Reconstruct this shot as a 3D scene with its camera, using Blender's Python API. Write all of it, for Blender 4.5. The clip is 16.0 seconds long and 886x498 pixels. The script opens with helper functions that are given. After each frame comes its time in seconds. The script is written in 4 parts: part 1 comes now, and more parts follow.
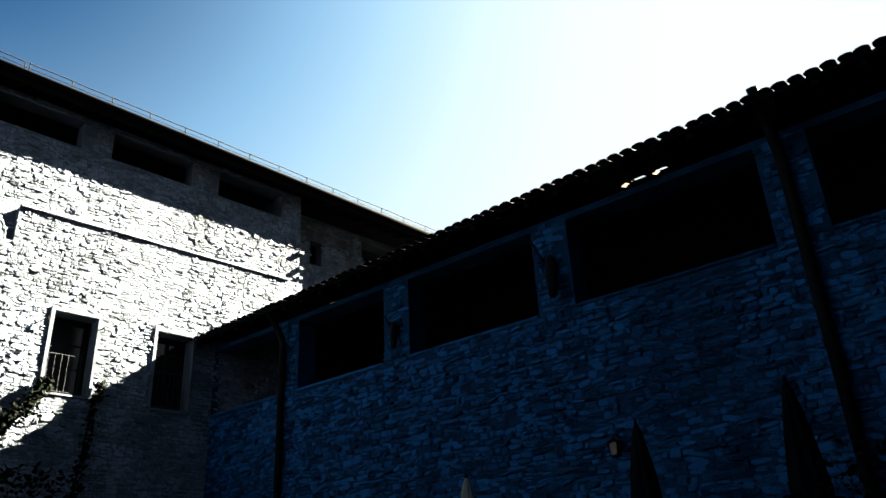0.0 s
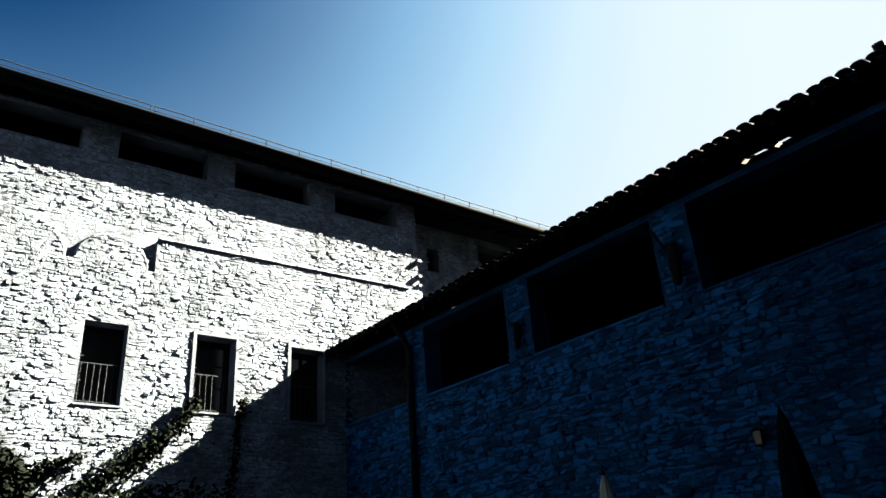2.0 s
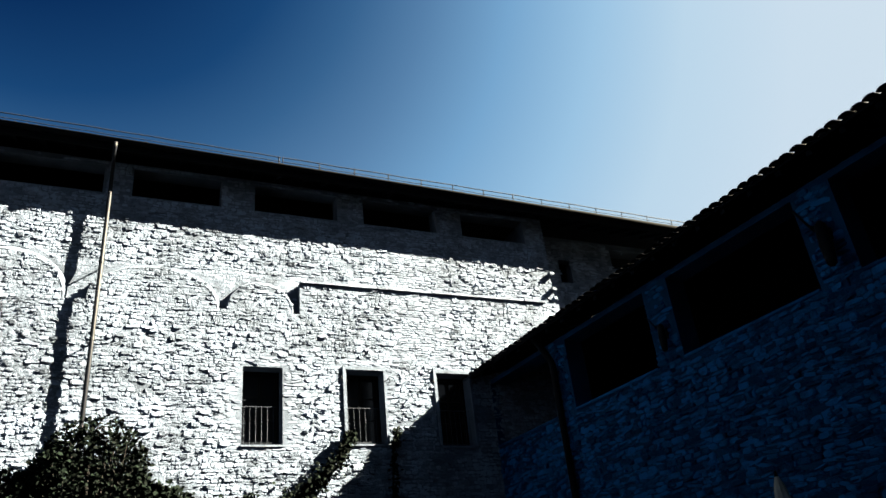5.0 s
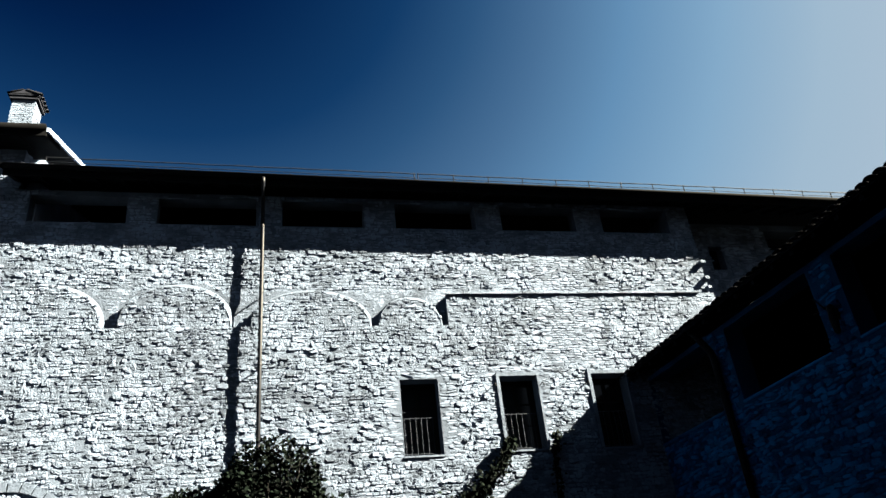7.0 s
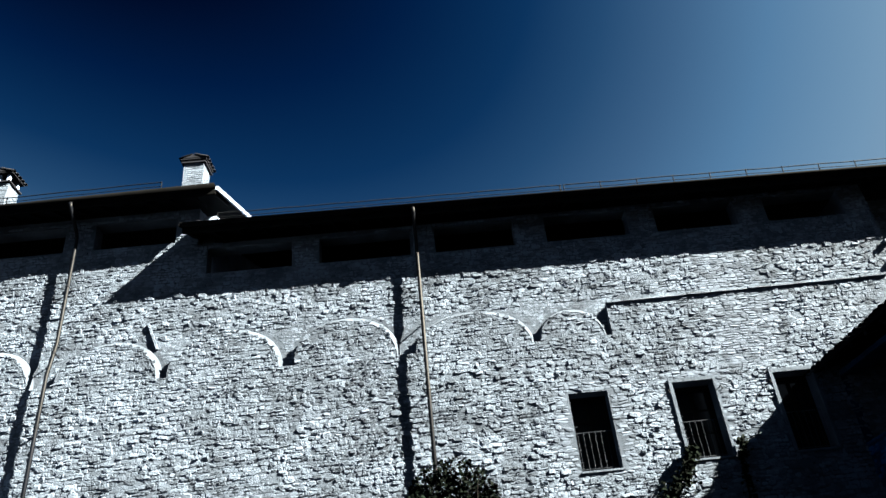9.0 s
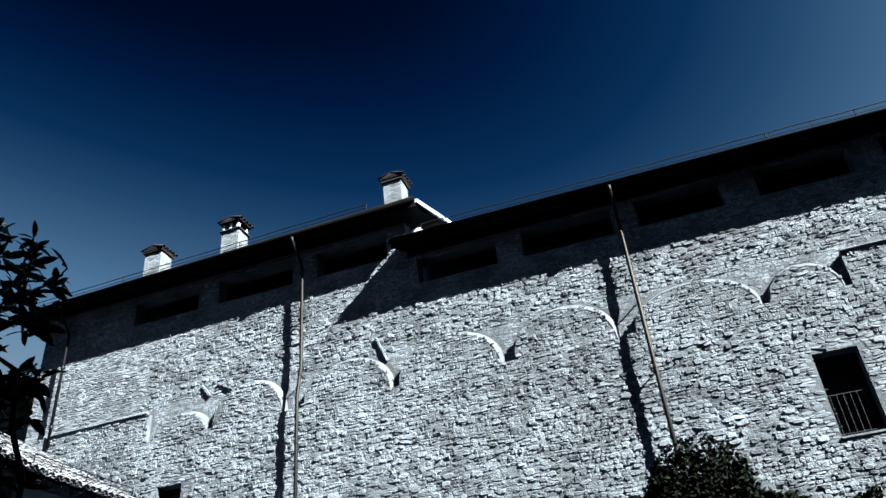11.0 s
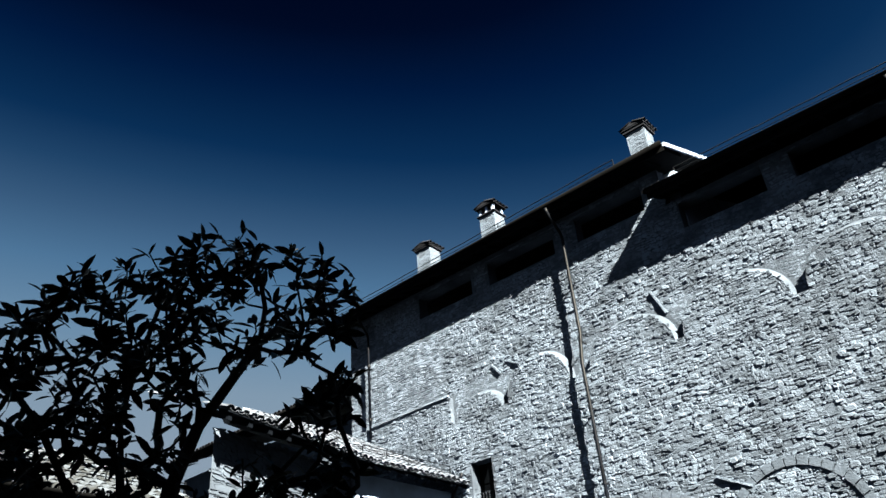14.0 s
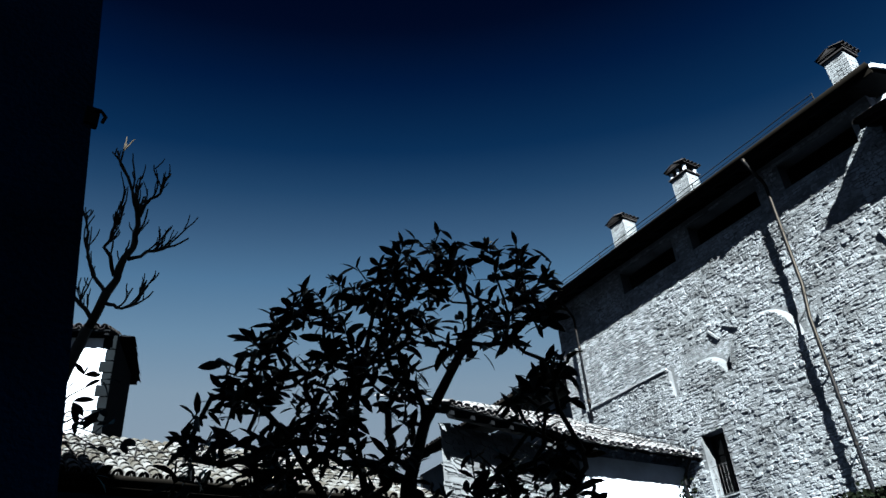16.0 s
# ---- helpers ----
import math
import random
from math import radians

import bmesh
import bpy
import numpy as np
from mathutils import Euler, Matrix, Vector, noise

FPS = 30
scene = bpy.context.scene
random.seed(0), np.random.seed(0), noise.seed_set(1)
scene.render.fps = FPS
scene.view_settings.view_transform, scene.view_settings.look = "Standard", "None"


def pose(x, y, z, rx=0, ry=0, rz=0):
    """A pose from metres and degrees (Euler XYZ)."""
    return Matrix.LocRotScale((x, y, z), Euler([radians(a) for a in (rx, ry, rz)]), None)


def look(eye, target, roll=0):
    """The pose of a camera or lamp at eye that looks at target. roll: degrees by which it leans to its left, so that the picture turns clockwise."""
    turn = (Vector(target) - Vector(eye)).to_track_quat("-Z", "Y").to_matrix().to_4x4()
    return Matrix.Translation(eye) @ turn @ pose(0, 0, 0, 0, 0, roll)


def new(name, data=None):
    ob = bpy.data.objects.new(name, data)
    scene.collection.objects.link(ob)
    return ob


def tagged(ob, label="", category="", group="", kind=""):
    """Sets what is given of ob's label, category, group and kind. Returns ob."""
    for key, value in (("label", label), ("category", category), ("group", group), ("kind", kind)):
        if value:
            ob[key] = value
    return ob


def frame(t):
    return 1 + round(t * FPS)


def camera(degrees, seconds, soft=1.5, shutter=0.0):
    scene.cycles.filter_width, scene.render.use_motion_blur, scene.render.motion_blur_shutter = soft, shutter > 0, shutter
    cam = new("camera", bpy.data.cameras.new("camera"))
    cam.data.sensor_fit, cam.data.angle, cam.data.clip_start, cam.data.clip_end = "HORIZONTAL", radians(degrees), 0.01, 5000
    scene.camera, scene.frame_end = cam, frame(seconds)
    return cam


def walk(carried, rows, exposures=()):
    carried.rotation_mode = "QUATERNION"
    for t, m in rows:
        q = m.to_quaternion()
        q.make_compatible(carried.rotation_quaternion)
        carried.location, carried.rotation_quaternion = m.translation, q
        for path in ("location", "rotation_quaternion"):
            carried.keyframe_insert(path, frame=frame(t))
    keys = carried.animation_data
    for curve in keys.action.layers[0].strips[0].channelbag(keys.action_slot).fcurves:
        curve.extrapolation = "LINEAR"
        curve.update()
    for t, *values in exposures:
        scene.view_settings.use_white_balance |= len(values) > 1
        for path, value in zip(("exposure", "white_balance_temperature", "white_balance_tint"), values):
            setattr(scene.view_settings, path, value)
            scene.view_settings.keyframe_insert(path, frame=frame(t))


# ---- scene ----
cam = camera(60.0, 16.0)
PATH = [
    (0.0, (0.0, 0.0, 1.6), (6.559, 6.263, 5.814), -3.13),
    (0.5, (0.0, 0.0, 1.6), (6.478, 6.350, 5.810), -3.52),
    (1.0, (0.0, 0.0, 1.6), (6.363, 6.486, 5.776), -4.28),
    (1.5, (0.0, 0.0, 1.6), (6.005, 6.796, 5.813), -4.80),
    (2.0, (0.0, 0.0, 1.6), (5.409, 7.222, 5.911), -4.11),
    (2.5, (0.0, 0.0, 1.6), (5.028, 7.445, 5.992), -3.97),
    (3.0, (0.0, 0.0, 1.6), (4.844, 7.522, 6.066), -4.29),
    (5.5, (0.0, 0.0, 1.6), (3.519, 8.085, 6.316), -6.60),
    (6.0, (0.0, 0.0, 1.6), (3.101, 8.222, 6.373), -6.53),
    (6.5, (0.0, 0.0, 1.6), (2.769, 8.308, 6.428), -6.64),
    (7.0, (0.0, 0.0, 1.6), (2.169, 8.446, 6.495), -6.43),
    (7.5, (0.0, 0.0, 1.6), (1.732, 8.502, 6.571), -6.60),
    (8.0, (0.0, 0.0, 1.6), (1.302, 8.525, 6.663), -6.54),
    (8.5, (0.0, 0.0, 1.6), (0.699, 8.526, 6.778), -6.33),
    (9.0, (0.0, 0.0, 1.6), (0.216, 8.496, 6.870), -6.13),
    (9.5, (0.0, 0.0, 1.6), (-0.596, 8.433, 6.941), -6.84),
    (12.0, (0.0, 0.0, 1.6), (-3.112, 7.856, 6.949), -4.84),
    (12.5, (0.0, 0.0, 1.6), (-3.560, 7.670, 6.938), -4.95),
    (13.0, (0.0, 0.0, 1.6), (-4.262, 7.312, 6.926), -5.26),
    (13.5, (0.0, 0.0, 1.6), (-4.860, 6.946, 6.904), -5.23),
    (14.0, (0.0, 0.0, 1.6), (-5.339, 6.585, 6.903), -5.29),
    (14.5, (0.0, 0.0, 1.6), (-5.755, 6.216, 6.915), -5.41),
    (15.0, (0.0, 0.0, 1.6), (-6.190, 5.778, 6.920), -5.41),
    (15.5, (0.0, 0.0, 1.6), (-6.665, 5.191, 6.952), -5.23),
    (16.0, (0.0, 0.0, 1.6), (-7.016, 4.727, 6.932), -4.92),
]
BASE = 5.08
EXPOSURES = [(t, BASE + ev, k, 8) for t, ev, k in ((0.0, 1.3, 6250), (1.0, 1.25, 6250), (1.5, 1.2, 6200), (2.0, 1.1, 6100), (3.0, 1.0, 6000), (5.5, 0.6, 5750),
                                                   (7.0, 0.25, 5600), (9.0, -0.15, 5350), (12.5, -0.42, 5300), (16.0, -0.4, 5400))]
walk(cam, [(t, look(eye, target, roll)) for t, eye, target, roll in PATH], EXPOSURES)

# ---- world and sun ----
SUN_AZ, SUN_EL = 113.5, 35.6        # degrees clockwise from +y, degrees above the horizon
world = bpy.data.worlds.new("sky")
scene.world = world
world.use_nodes = True
wn, wl = world.node_tree.nodes, world.node_tree.links
sky = wn.new("ShaderNodeTexSky")
sky.sky_type = "NISHITA"
sky.sun_disc = False
sky.sun_elevation, sky.sun_rotation = radians(SUN_EL), radians(SUN_AZ)
sky.air_density, sky.dust_density, sky.ozone_density = 1.0, 2.6, 3.0
grey = wn.new("ShaderNodeRGBToBW")
wl.new(sky.outputs[0], grey.inputs[0])
span = wn.new("ShaderNodeMapRange")
span.inputs["From Min"].default_value, span.inputs["From Max"].default_value = 1.0, 3.5
wl.new(grey.outputs[0], span.inputs["Value"])
tone = wn.new("ShaderNodeValToRGB")          # deep navy overhead, pale low down and towards the sun
stops = tone.color_ramp.elements
stops[0].position, stops[0].color = 0.0, (0.00024, 0.0012, 0.0066, 1)
stops[1].position, stops[1].color = 1.0, (0.246, 0.267, 0.273, 1)
for at, c in ((0.03, (0.00042, 0.0024, 0.0114, 1)),
              (0.06, (0.00108, 0.0075, 0.03, 1)),
              (0.11, (0.0048, 0.0216, 0.0588, 1)),
              (0.15, (0.0162, 0.0444, 0.09, 1)),
              (0.2, (0.0396, 0.0792, 0.132, 1)),
              (0.27, (0.075, 0.137, 0.201, 1)),
              (0.37, (0.132, 0.198, 0.249, 1)),
              (0.5, (0.198, 0.243, 0.267, 1)),
              (0.7, (0.234, 0.261, 0.273, 1))):
    stops.new(at).color = c
wl.new(span.outputs["Result"], tone.inputs[0])
wl.new(tone.outputs[0], wn["Background"].inputs[0])
wn["Background"].inputs[1].default_value = 0.05
sun_data = bpy.data.lights.new("sun", "SUN")
sun_data.energy, sun_data.angle, sun_data.color = 5.0, radians(0.5), (1.0, 0.80, 0.5)
sun = new("sun", sun_data)
a, e = radians(SUN_AZ), radians(SUN_EL)
sun.matrix_world = look((0, 0, 40), (-math.sin(a) * math.cos(e), -math.cos(a) * math.cos(e), 40 - math.sin(e)))


# ---- materials ----
def rgb(c):
    return (c[0], c[1], c[2], 1.0)


def material(name, dark, light, rough=0.85, metal=0.0, grain=6.0, fine=60.0, bump=0.3, relief=0.01, pieces=0.0, stretch=(1, 1, 1), gloss=0.03):
    """A surface that wavers between two colours at two scales; pieces: how much each piece differs from the next."""
    m = bpy.data.materials.new(name)
    m.use_nodes = True
    n, l = m.node_tree.nodes, m.node_tree.links
    b = n["Principled BSDF"]
    tc, mp = n.new("ShaderNodeTexCoord"), n.new("ShaderNodeMapping")
    mp.inputs["Scale"].default_value = stretch
    l.new(tc.outputs["Object"], mp.inputs[0])
    big, small = n.new("ShaderNodeTexNoise"), n.new("ShaderNodeTexNoise")
    big.inputs["Scale"].default_value, small.inputs["Scale"].default_value = grain, fine
    big.inputs["Detail"].default_value = small.inputs["Detail"].default_value = 4
    l.new(mp.outputs[0], big.inputs["Vector"]), l.new(mp.outputs[0], small.inputs["Vector"])
    both = n.new("ShaderNodeMath")
    both.operation = "MULTIPLY_ADD"
    both.inputs[1].default_value, both.inputs[2].default_value = 0.45, 0.0
    l.new(small.outputs[0], both.inputs[0])
    add = n.new("ShaderNodeMath")
    add.operation = "MULTIPLY_ADD"
    add.inputs[1].default_value = 1.12
    l.new(big.outputs[0], add.inputs[0]), l.new(both.outputs[0], add.inputs[2])
    last = add
    if pieces:
        geo, info = n.new("ShaderNodeNewGeometry"), n.new("ShaderNodeObjectInfo")
        s = n.new("ShaderNodeMath")
        s.operation = "ADD"
        l.new(geo.outputs["Random Per Island"], s.inputs[0]), l.new(info.outputs["Random"], s.inputs[1])
        f = n.new("ShaderNodeMath")
        f.operation = "FRACT"
        l.new(s.outputs[0], f.inputs[0])
        p = n.new("ShaderNodeMath")
        p.operation = "MULTIPLY_ADD"
        p.inputs[1].default_value = pieces
        l.new(f.outputs[0], p.inputs[0]), l.new(add.outputs[0], p.inputs[2])
        last = n.new("ShaderNodeMath")
        last.operation = "SUBTRACT"
        last.inputs[1].default_value = pieces / 2
        l.new(p.outputs[0], last.inputs[0])
    ramp = n.new("ShaderNodeValToRGB")
    ramp.color_ramp.elements[0].position, ramp.color_ramp.elements[0].color = 0.55, rgb(dark)
    ramp.color_ramp.elements[1].position, ramp.color_ramp.elements[1].color = 1.0, rgb(light)
    l.new(last.outputs[0], ramp.inputs[0])
    l.new(ramp.outputs[0], b.inputs["Base Color"])
    b.inputs["Roughness"].default_value, b.inputs["Metallic"].default_value = rough, metal
    b.inputs["Specular IOR Level"].default_value = gloss
    if bump:
        bp = n.new("ShaderNodeBump")
        bp.inputs["Strength"].default_value, bp.inputs["Distance"].default_value = bump, relief
        l.new(small.outputs[0], bp.inputs["Height"])
        l.new(bp.outputs[0], b.inputs["Normal"])
    return m


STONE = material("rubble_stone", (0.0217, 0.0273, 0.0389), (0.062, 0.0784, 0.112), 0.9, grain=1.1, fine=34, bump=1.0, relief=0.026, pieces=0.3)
# Darker, bluer than rubble_stone: the wing's shade is put into this colour.
WING_STONE = material("shade_toned_stone", (0.00109, 0.00831, 0.0266), (0.00518, 0.0362, 0.108), 0.9, grain=2.5, fine=34, bump=0.9, relief=0.025, pieces=0.6, gloss=0.03)
# Mortar with the same shade put in, also for buttress and low house.
WING_MORTAR = material("shade_toned_mortar", (0.00099, 0.00698, 0.0203), (0.00233, 0.0161, 0.0456), 0.95, gloss=0.03, grain=1.2, fine=45, bump=0.8, relief=0.02)
MORTAR = material("lime_mortar", (0.0161, 0.0202, 0.0289), (0.0366, 0.0461, 0.0659), 0.95, grain=1.2, fine=45, bump=0.8, relief=0.02)
BRICK = material("pale_brick", (0.0262, 0.0326, 0.0466), (0.0653, 0.0819, 0.117), 0.9, grain=3, fine=50, bump=0.5, relief=0.01, pieces=0.35)
LIME = material("weathered_lime_render", (0.0192, 0.0244, 0.0347), (0.0378, 0.0477, 0.0684), 0.92, grain=2.2, fine=26, bump=0.8, relief=0.02)
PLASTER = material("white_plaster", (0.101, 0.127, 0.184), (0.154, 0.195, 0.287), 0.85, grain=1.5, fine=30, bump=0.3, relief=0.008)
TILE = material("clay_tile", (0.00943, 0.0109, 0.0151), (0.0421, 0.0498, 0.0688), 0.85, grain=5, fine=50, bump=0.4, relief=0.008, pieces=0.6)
# Darker copy of clay_tile: shade of eaves and chimney caps put in.
SHADE_TILE = material("shade_toned_tile", (0.00207, 0.00238, 0.00343), (0.00622, 0.00713, 0.0107), 0.9, grain=5, fine=50, bump=0.4, relief=0.008, pieces=0.6, gloss=0.03)
# Below real timber tone: shade under eaves and inside is put into it.
TIMBER = material("shade_toned_timber", (0.000333, 0.000582, 0.00116), (0.000828, 0.00137, 0.00265), 0.9, gloss=0.02, grain=3, fine=40, bump=0.4, relief=0.006, stretch=(1, 6, 6))
COPPER = material("aged_copper", (0.000337, 0.00059, 0.0014), (0.000896, 0.00149, 0.00339), 0.5, metal=0.0, gloss=0.05, grain=2, fine=30, bump=0.1, relief=0.003)
IRON = material("black_iron", (0.000456, 0.000686, 0.00141), (0.00114, 0.00171, 0.0033), 0.8, gloss=0.04, metal=0.0, grain=8, fine=80, bump=0.2, relief=0.002)
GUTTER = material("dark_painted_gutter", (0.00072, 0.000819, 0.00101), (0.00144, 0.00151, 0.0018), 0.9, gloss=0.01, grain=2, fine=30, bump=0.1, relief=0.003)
GREY_TILE = material("grey_tile", (0.00365, 0.00474, 0.00664), (0.02, 0.0251, 0.0358), 0.9, grain=5, fine=50, bump=0.5, relief=0.01, pieces=0.7, gloss=0.2)
STEEL = material("grey_painted_steel", (0.00917, 0.0111, 0.0158), (0.0183, 0.0223, 0.0317), 0.5, metal=0.2, grain=8, fine=80, bump=0.1, relief=0.002)
PAINT = material("dark_window_paint", (0.00096, 0.00088, 0.0008), (0.00224, 0.002, 0.00176), 0.6, grain=5, fine=60, bump=0.2, relief=0.002)
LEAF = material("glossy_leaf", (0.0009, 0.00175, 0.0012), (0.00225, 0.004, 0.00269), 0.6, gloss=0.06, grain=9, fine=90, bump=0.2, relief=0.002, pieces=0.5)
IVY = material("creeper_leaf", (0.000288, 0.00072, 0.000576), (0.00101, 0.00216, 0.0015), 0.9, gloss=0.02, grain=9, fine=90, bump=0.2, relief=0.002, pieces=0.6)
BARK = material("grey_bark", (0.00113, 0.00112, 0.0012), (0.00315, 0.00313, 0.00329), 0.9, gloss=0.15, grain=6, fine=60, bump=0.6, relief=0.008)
# Set near-black so the unseen ground bounces little sunlight into the shade.
GRAVEL = material("courtyard_ground", (0.00144, 0.00194, 0.00158), (0.00288, 0.0036, 0.00309), 0.95, grain=1.5, fine=70, bump=0.8, relief=0.015)
CANVAS = material("dark_canvas", (0.000314, 0.000572, 0.00139), (0.000786, 0.00143, 0.00324), 0.9, grain=4, fine=120, bump=0.2, relief=0.002)
PALE_CANVAS = material("pale_canvas", (0.075, 0.075, 0.0725), (0.113, 0.113, 0.107), 0.9, grain=4, fine=120, bump=0.2, relief=0.002)
# Near-black: shade of the gallery and the unlit house side put into colour.
INSIDE = material("shade_black_plaster", (0.00034, 0.00066, 0.00128), (0.00085, 0.00161, 0.00298), 0.95, gloss=0.02, grain=1.5, fine=30, bump=0.3, relief=0.006)
GLASS = bpy.data.materials.new("window_glass")
GLASS.use_nodes = True
gb = GLASS.node_tree.nodes["Principled BSDF"]
gb.inputs["Base Color"].default_value = (0.003, 0.0033, 0.004, 1)
gb.inputs["Roughness"].default_value = 0.06
gb.inputs["IOR"].default_value = 1.5
gb.inputs["Specular IOR Level"].default_value = 0.12


# ---- helpers for building ----
def mesh_of(bm, name, mat, smooth=False):
    bmesh.ops.recalc_face_normals(bm, faces=bm.faces)
    me = bpy.data.meshes.new(name)
    bm.to_mesh(me)
    bm.free()
    me.materials.append(mat)
    if smooth:
        me.polygons.foreach_set("use_smooth", [True] * len(me.polygons))
    return me


def part(name, bm, mat, parent=None, label="", smooth=False, m=None):
    ob = new(name, mesh_of(bm, name, mat, smooth))
    ob.parent = parent
    if m is not None:
        ob.matrix_basis = m
    if label:
        ob["label"] = label
    return ob


def structure(name, bm, mat, label, m=None):
    return tagged(part(name, bm, mat, m=m), label, kind="structure")


def thing(name, m, label, category, group="", kind=""):
    ob = new(name)
    ob.empty_display_size = 0.2
    ob.matrix_basis = m
    return tagged(ob, label, category, group, kind)


def box(bm, x0, x1, y0, y1, z0, z1):
    v = [bm.verts.new((x, y, z)) for x in (x0, x1) for y in (y0, y1) for z in (z0, z1)]
    for f in ((0, 1, 3, 2), (4, 6, 7, 5), (0, 4, 5, 1), (2, 3, 7, 6), (0, 2, 6, 4), (1, 5, 7, 3)):
        bm.faces.new([v[i] for i in f])
    return bm


def boxed(*dims, bevel=0.0):
    bm = box(bmesh.new(), *dims)
    if bevel:
        bmesh.ops.bevel(bm, geom=bm.edges[:], offset=bevel, segments=2, affect="EDGES")
    return bm


def tube(bm, pts, radii, seg=8, caps=True):
    """A round bar through the points."""
    pts = [Vector(p) for p in pts]
    if isinstance(radii, (int, float)):
        radii = [radii] * len(pts)
    rings, side = [], None
    for i, p in enumerate(pts):
        d = (pts[min(i + 1, len(pts) - 1)] - pts[max(i - 1, 0)]).normalized()
        if side is None:
            side = d.orthogonal().normalized()
        else:
            side = (side - d * side.dot(d))
            side = side.normalized() if side.length > 1e-6 else d.orthogonal().normalized()
        up = d.cross(side)
        rings.append([bm.verts.new(p + radii[i] * (math.cos(k * math.tau / seg) * side + math.sin(k * math.tau / seg) * up)) for k in range(seg)])
    for r0, r1 in zip(rings, rings[1:]):
        for k in range(seg):
            bm.faces.new((r0[k], r0[(k + 1) % seg], r1[(k + 1) % seg], r1[k]))
    if caps:
        bm.faces.new(rings[0][::-1]), bm.faces.new(rings[-1])
    return bm


def prism(bm, outline, y0, y1):
    """An outline in x and z, from y0 to y1."""
    a = [bm.verts.new((x, y0, z)) for x, z in outline]
    b = [bm.verts.new((x, y1, z)) for x, z in outline]
    bm.faces.new(a), bm.faces.new(b[::-1])
    for i in range(len(a)):
        j = (i + 1) % len(a)
        bm.faces.new((a[i], b[i], b[j], a[j]))
    return bm


def wall_mesh(x0, x1, z0, z1, y0, y1, holes=()):
    """A wall in the plane of x and z with its openings cut through, as one closed shell."""
    bm = bmesh.new()
    xs = sorted({x0, x1, *[v for h in holes for v in h[:2] if x0 < v < x1]})
    zs = sorted({z0, z1, *[v for h in holes for v in h[2:] if z0 < v < z1]})
    verts = {}

    def v(x, y, z):
        if (x, y, z) not in verts:
            verts[(x, y, z)] = bm.verts.new((x, y, z))
        return verts[(x, y, z)]

    def solid(i, k):
        if not (0 <= i < len(xs) - 1 and 0 <= k < len(zs) - 1):
            return False
        cx, cz = (xs[i] + xs[i + 1]) / 2, (zs[k] + zs[k + 1]) / 2
        return not any(h[0] < cx < h[1] and h[2] < cz < h[3] for h in holes)

    for i in range(len(xs) - 1):
        for k in range(len(zs) - 1):
            if not solid(i, k):
                continue
            a, b, c, d = xs[i], xs[i + 1], zs[k], zs[k + 1]
            for y in (y0, y1):
                bm.faces.new((v(a, y, c), v(b, y, c), v(b, y, d), v(a, y, d)))
            if not solid(i - 1, k):
                bm.faces.new((v(a, y0, c), v(a, y1, c), v(a, y1, d), v(a, y0, d)))
            if not solid(i + 1, k):
                bm.faces.new((v(b, y0, c), v(b, y1, c), v(b, y1, d), v(b, y0, d)))
            if not solid(i, k - 1):
                bm.faces.new((v(a, y0, c), v(b, y0, c), v(b, y1, c), v(a, y1, c)))
            if not solid(i, k + 1):
                bm.faces.new((v(a, y0, d), v(b, y0, d), v(b, y1, d), v(a, y1, d)))
    return bm


def slab(bm, corners, thick):
    """A plate under four corners."""
    a = [bm.verts.new(c) for c in corners]
    b = [bm.verts.new((c[0], c[1], c[2] - thick)) for c in corners]
    bm.faces.new(a), bm.faces.new(b[::-1])
    for i in range(4):
        j = (i + 1) % 4
        bm.faces.new((a[i], b[i], b[j], a[j]))
    return bm


# ---- ground ----
bm = bmesh.new()
bmesh.ops.create_grid(bm, x_segments=40, y_segments=40, size=600)
for v_ in bm.verts:
    v_.co.z = 0.0
structure("ground", bm, GRAVEL, "courtyard ground between stone buildings, darkened to cut bounced sunlight")

# ---- main hall: stone front towards the courtyard at y = 17 ----
FRONT, DEEP, TOP = 17.0, 0.19, 9.27     # front plane, set-back of the upper wall, height of the ledge
LEFT, RIGHT, STEP = -18.6, 11.87, -6.1   # wall ends; STEP: where the high roof's gable stands
WINDOWS = [(2.96, 3.87, 6.07, 7.88), (5.39, 6.34, 6.1, 7.89), (7.76, 8.68, 6.07, 7.9), (-13.5, -12.75, 6.25, 7.93)]
LOW_OPEN = [(-5.8, -3.55), (-2.83, -0.42), (0.24, 2.36), (3.2, 5.41), (6.15, 8.32), (9.13, 11.2)]
HIGH_OPEN = [(-15.2, -12.9), (-12.2, -9.7), (-8.9, -6.7)]
ARCHES = [(-13.85, -12.1, 9.98), (-11.95, -9.75, 10.44), (-9.2, -6.65, 10.4), (-6.5, -3.72, 10.46), (-3.45, -0.85, 10.47), (-0.5, 2.42, 10.32), (2.55, 4.2, 10.12)]
low = structure("wall_main_lower", wall_mesh(LEFT, RIGHT, 0, TOP, FRONT, 17.62, WINDOWS), MORTAR, "rubble stone front of the long hall, sunlit", )
up_r = structure("wall_main_upper", wall_mesh(STEP, RIGHT, TOP, 13.1, FRONT + DEEP, 17.62, [(a_, b_, 12.18, 12.95) for a_, b_ in LOW_OPEN]), MORTAR, "set-back upper stone wall with open attic bays under the eaves")
up_l = structure("wall_main_upper_high", wall_mesh(LEFT, STEP, TOP, 14.3, FRONT + DEEP, 17.62, [(a_, b_, 13.25, 14.05) for a_, b_ in HIGH_OPEN]), MORTAR, "set-back upper stone wall below the higher roof")


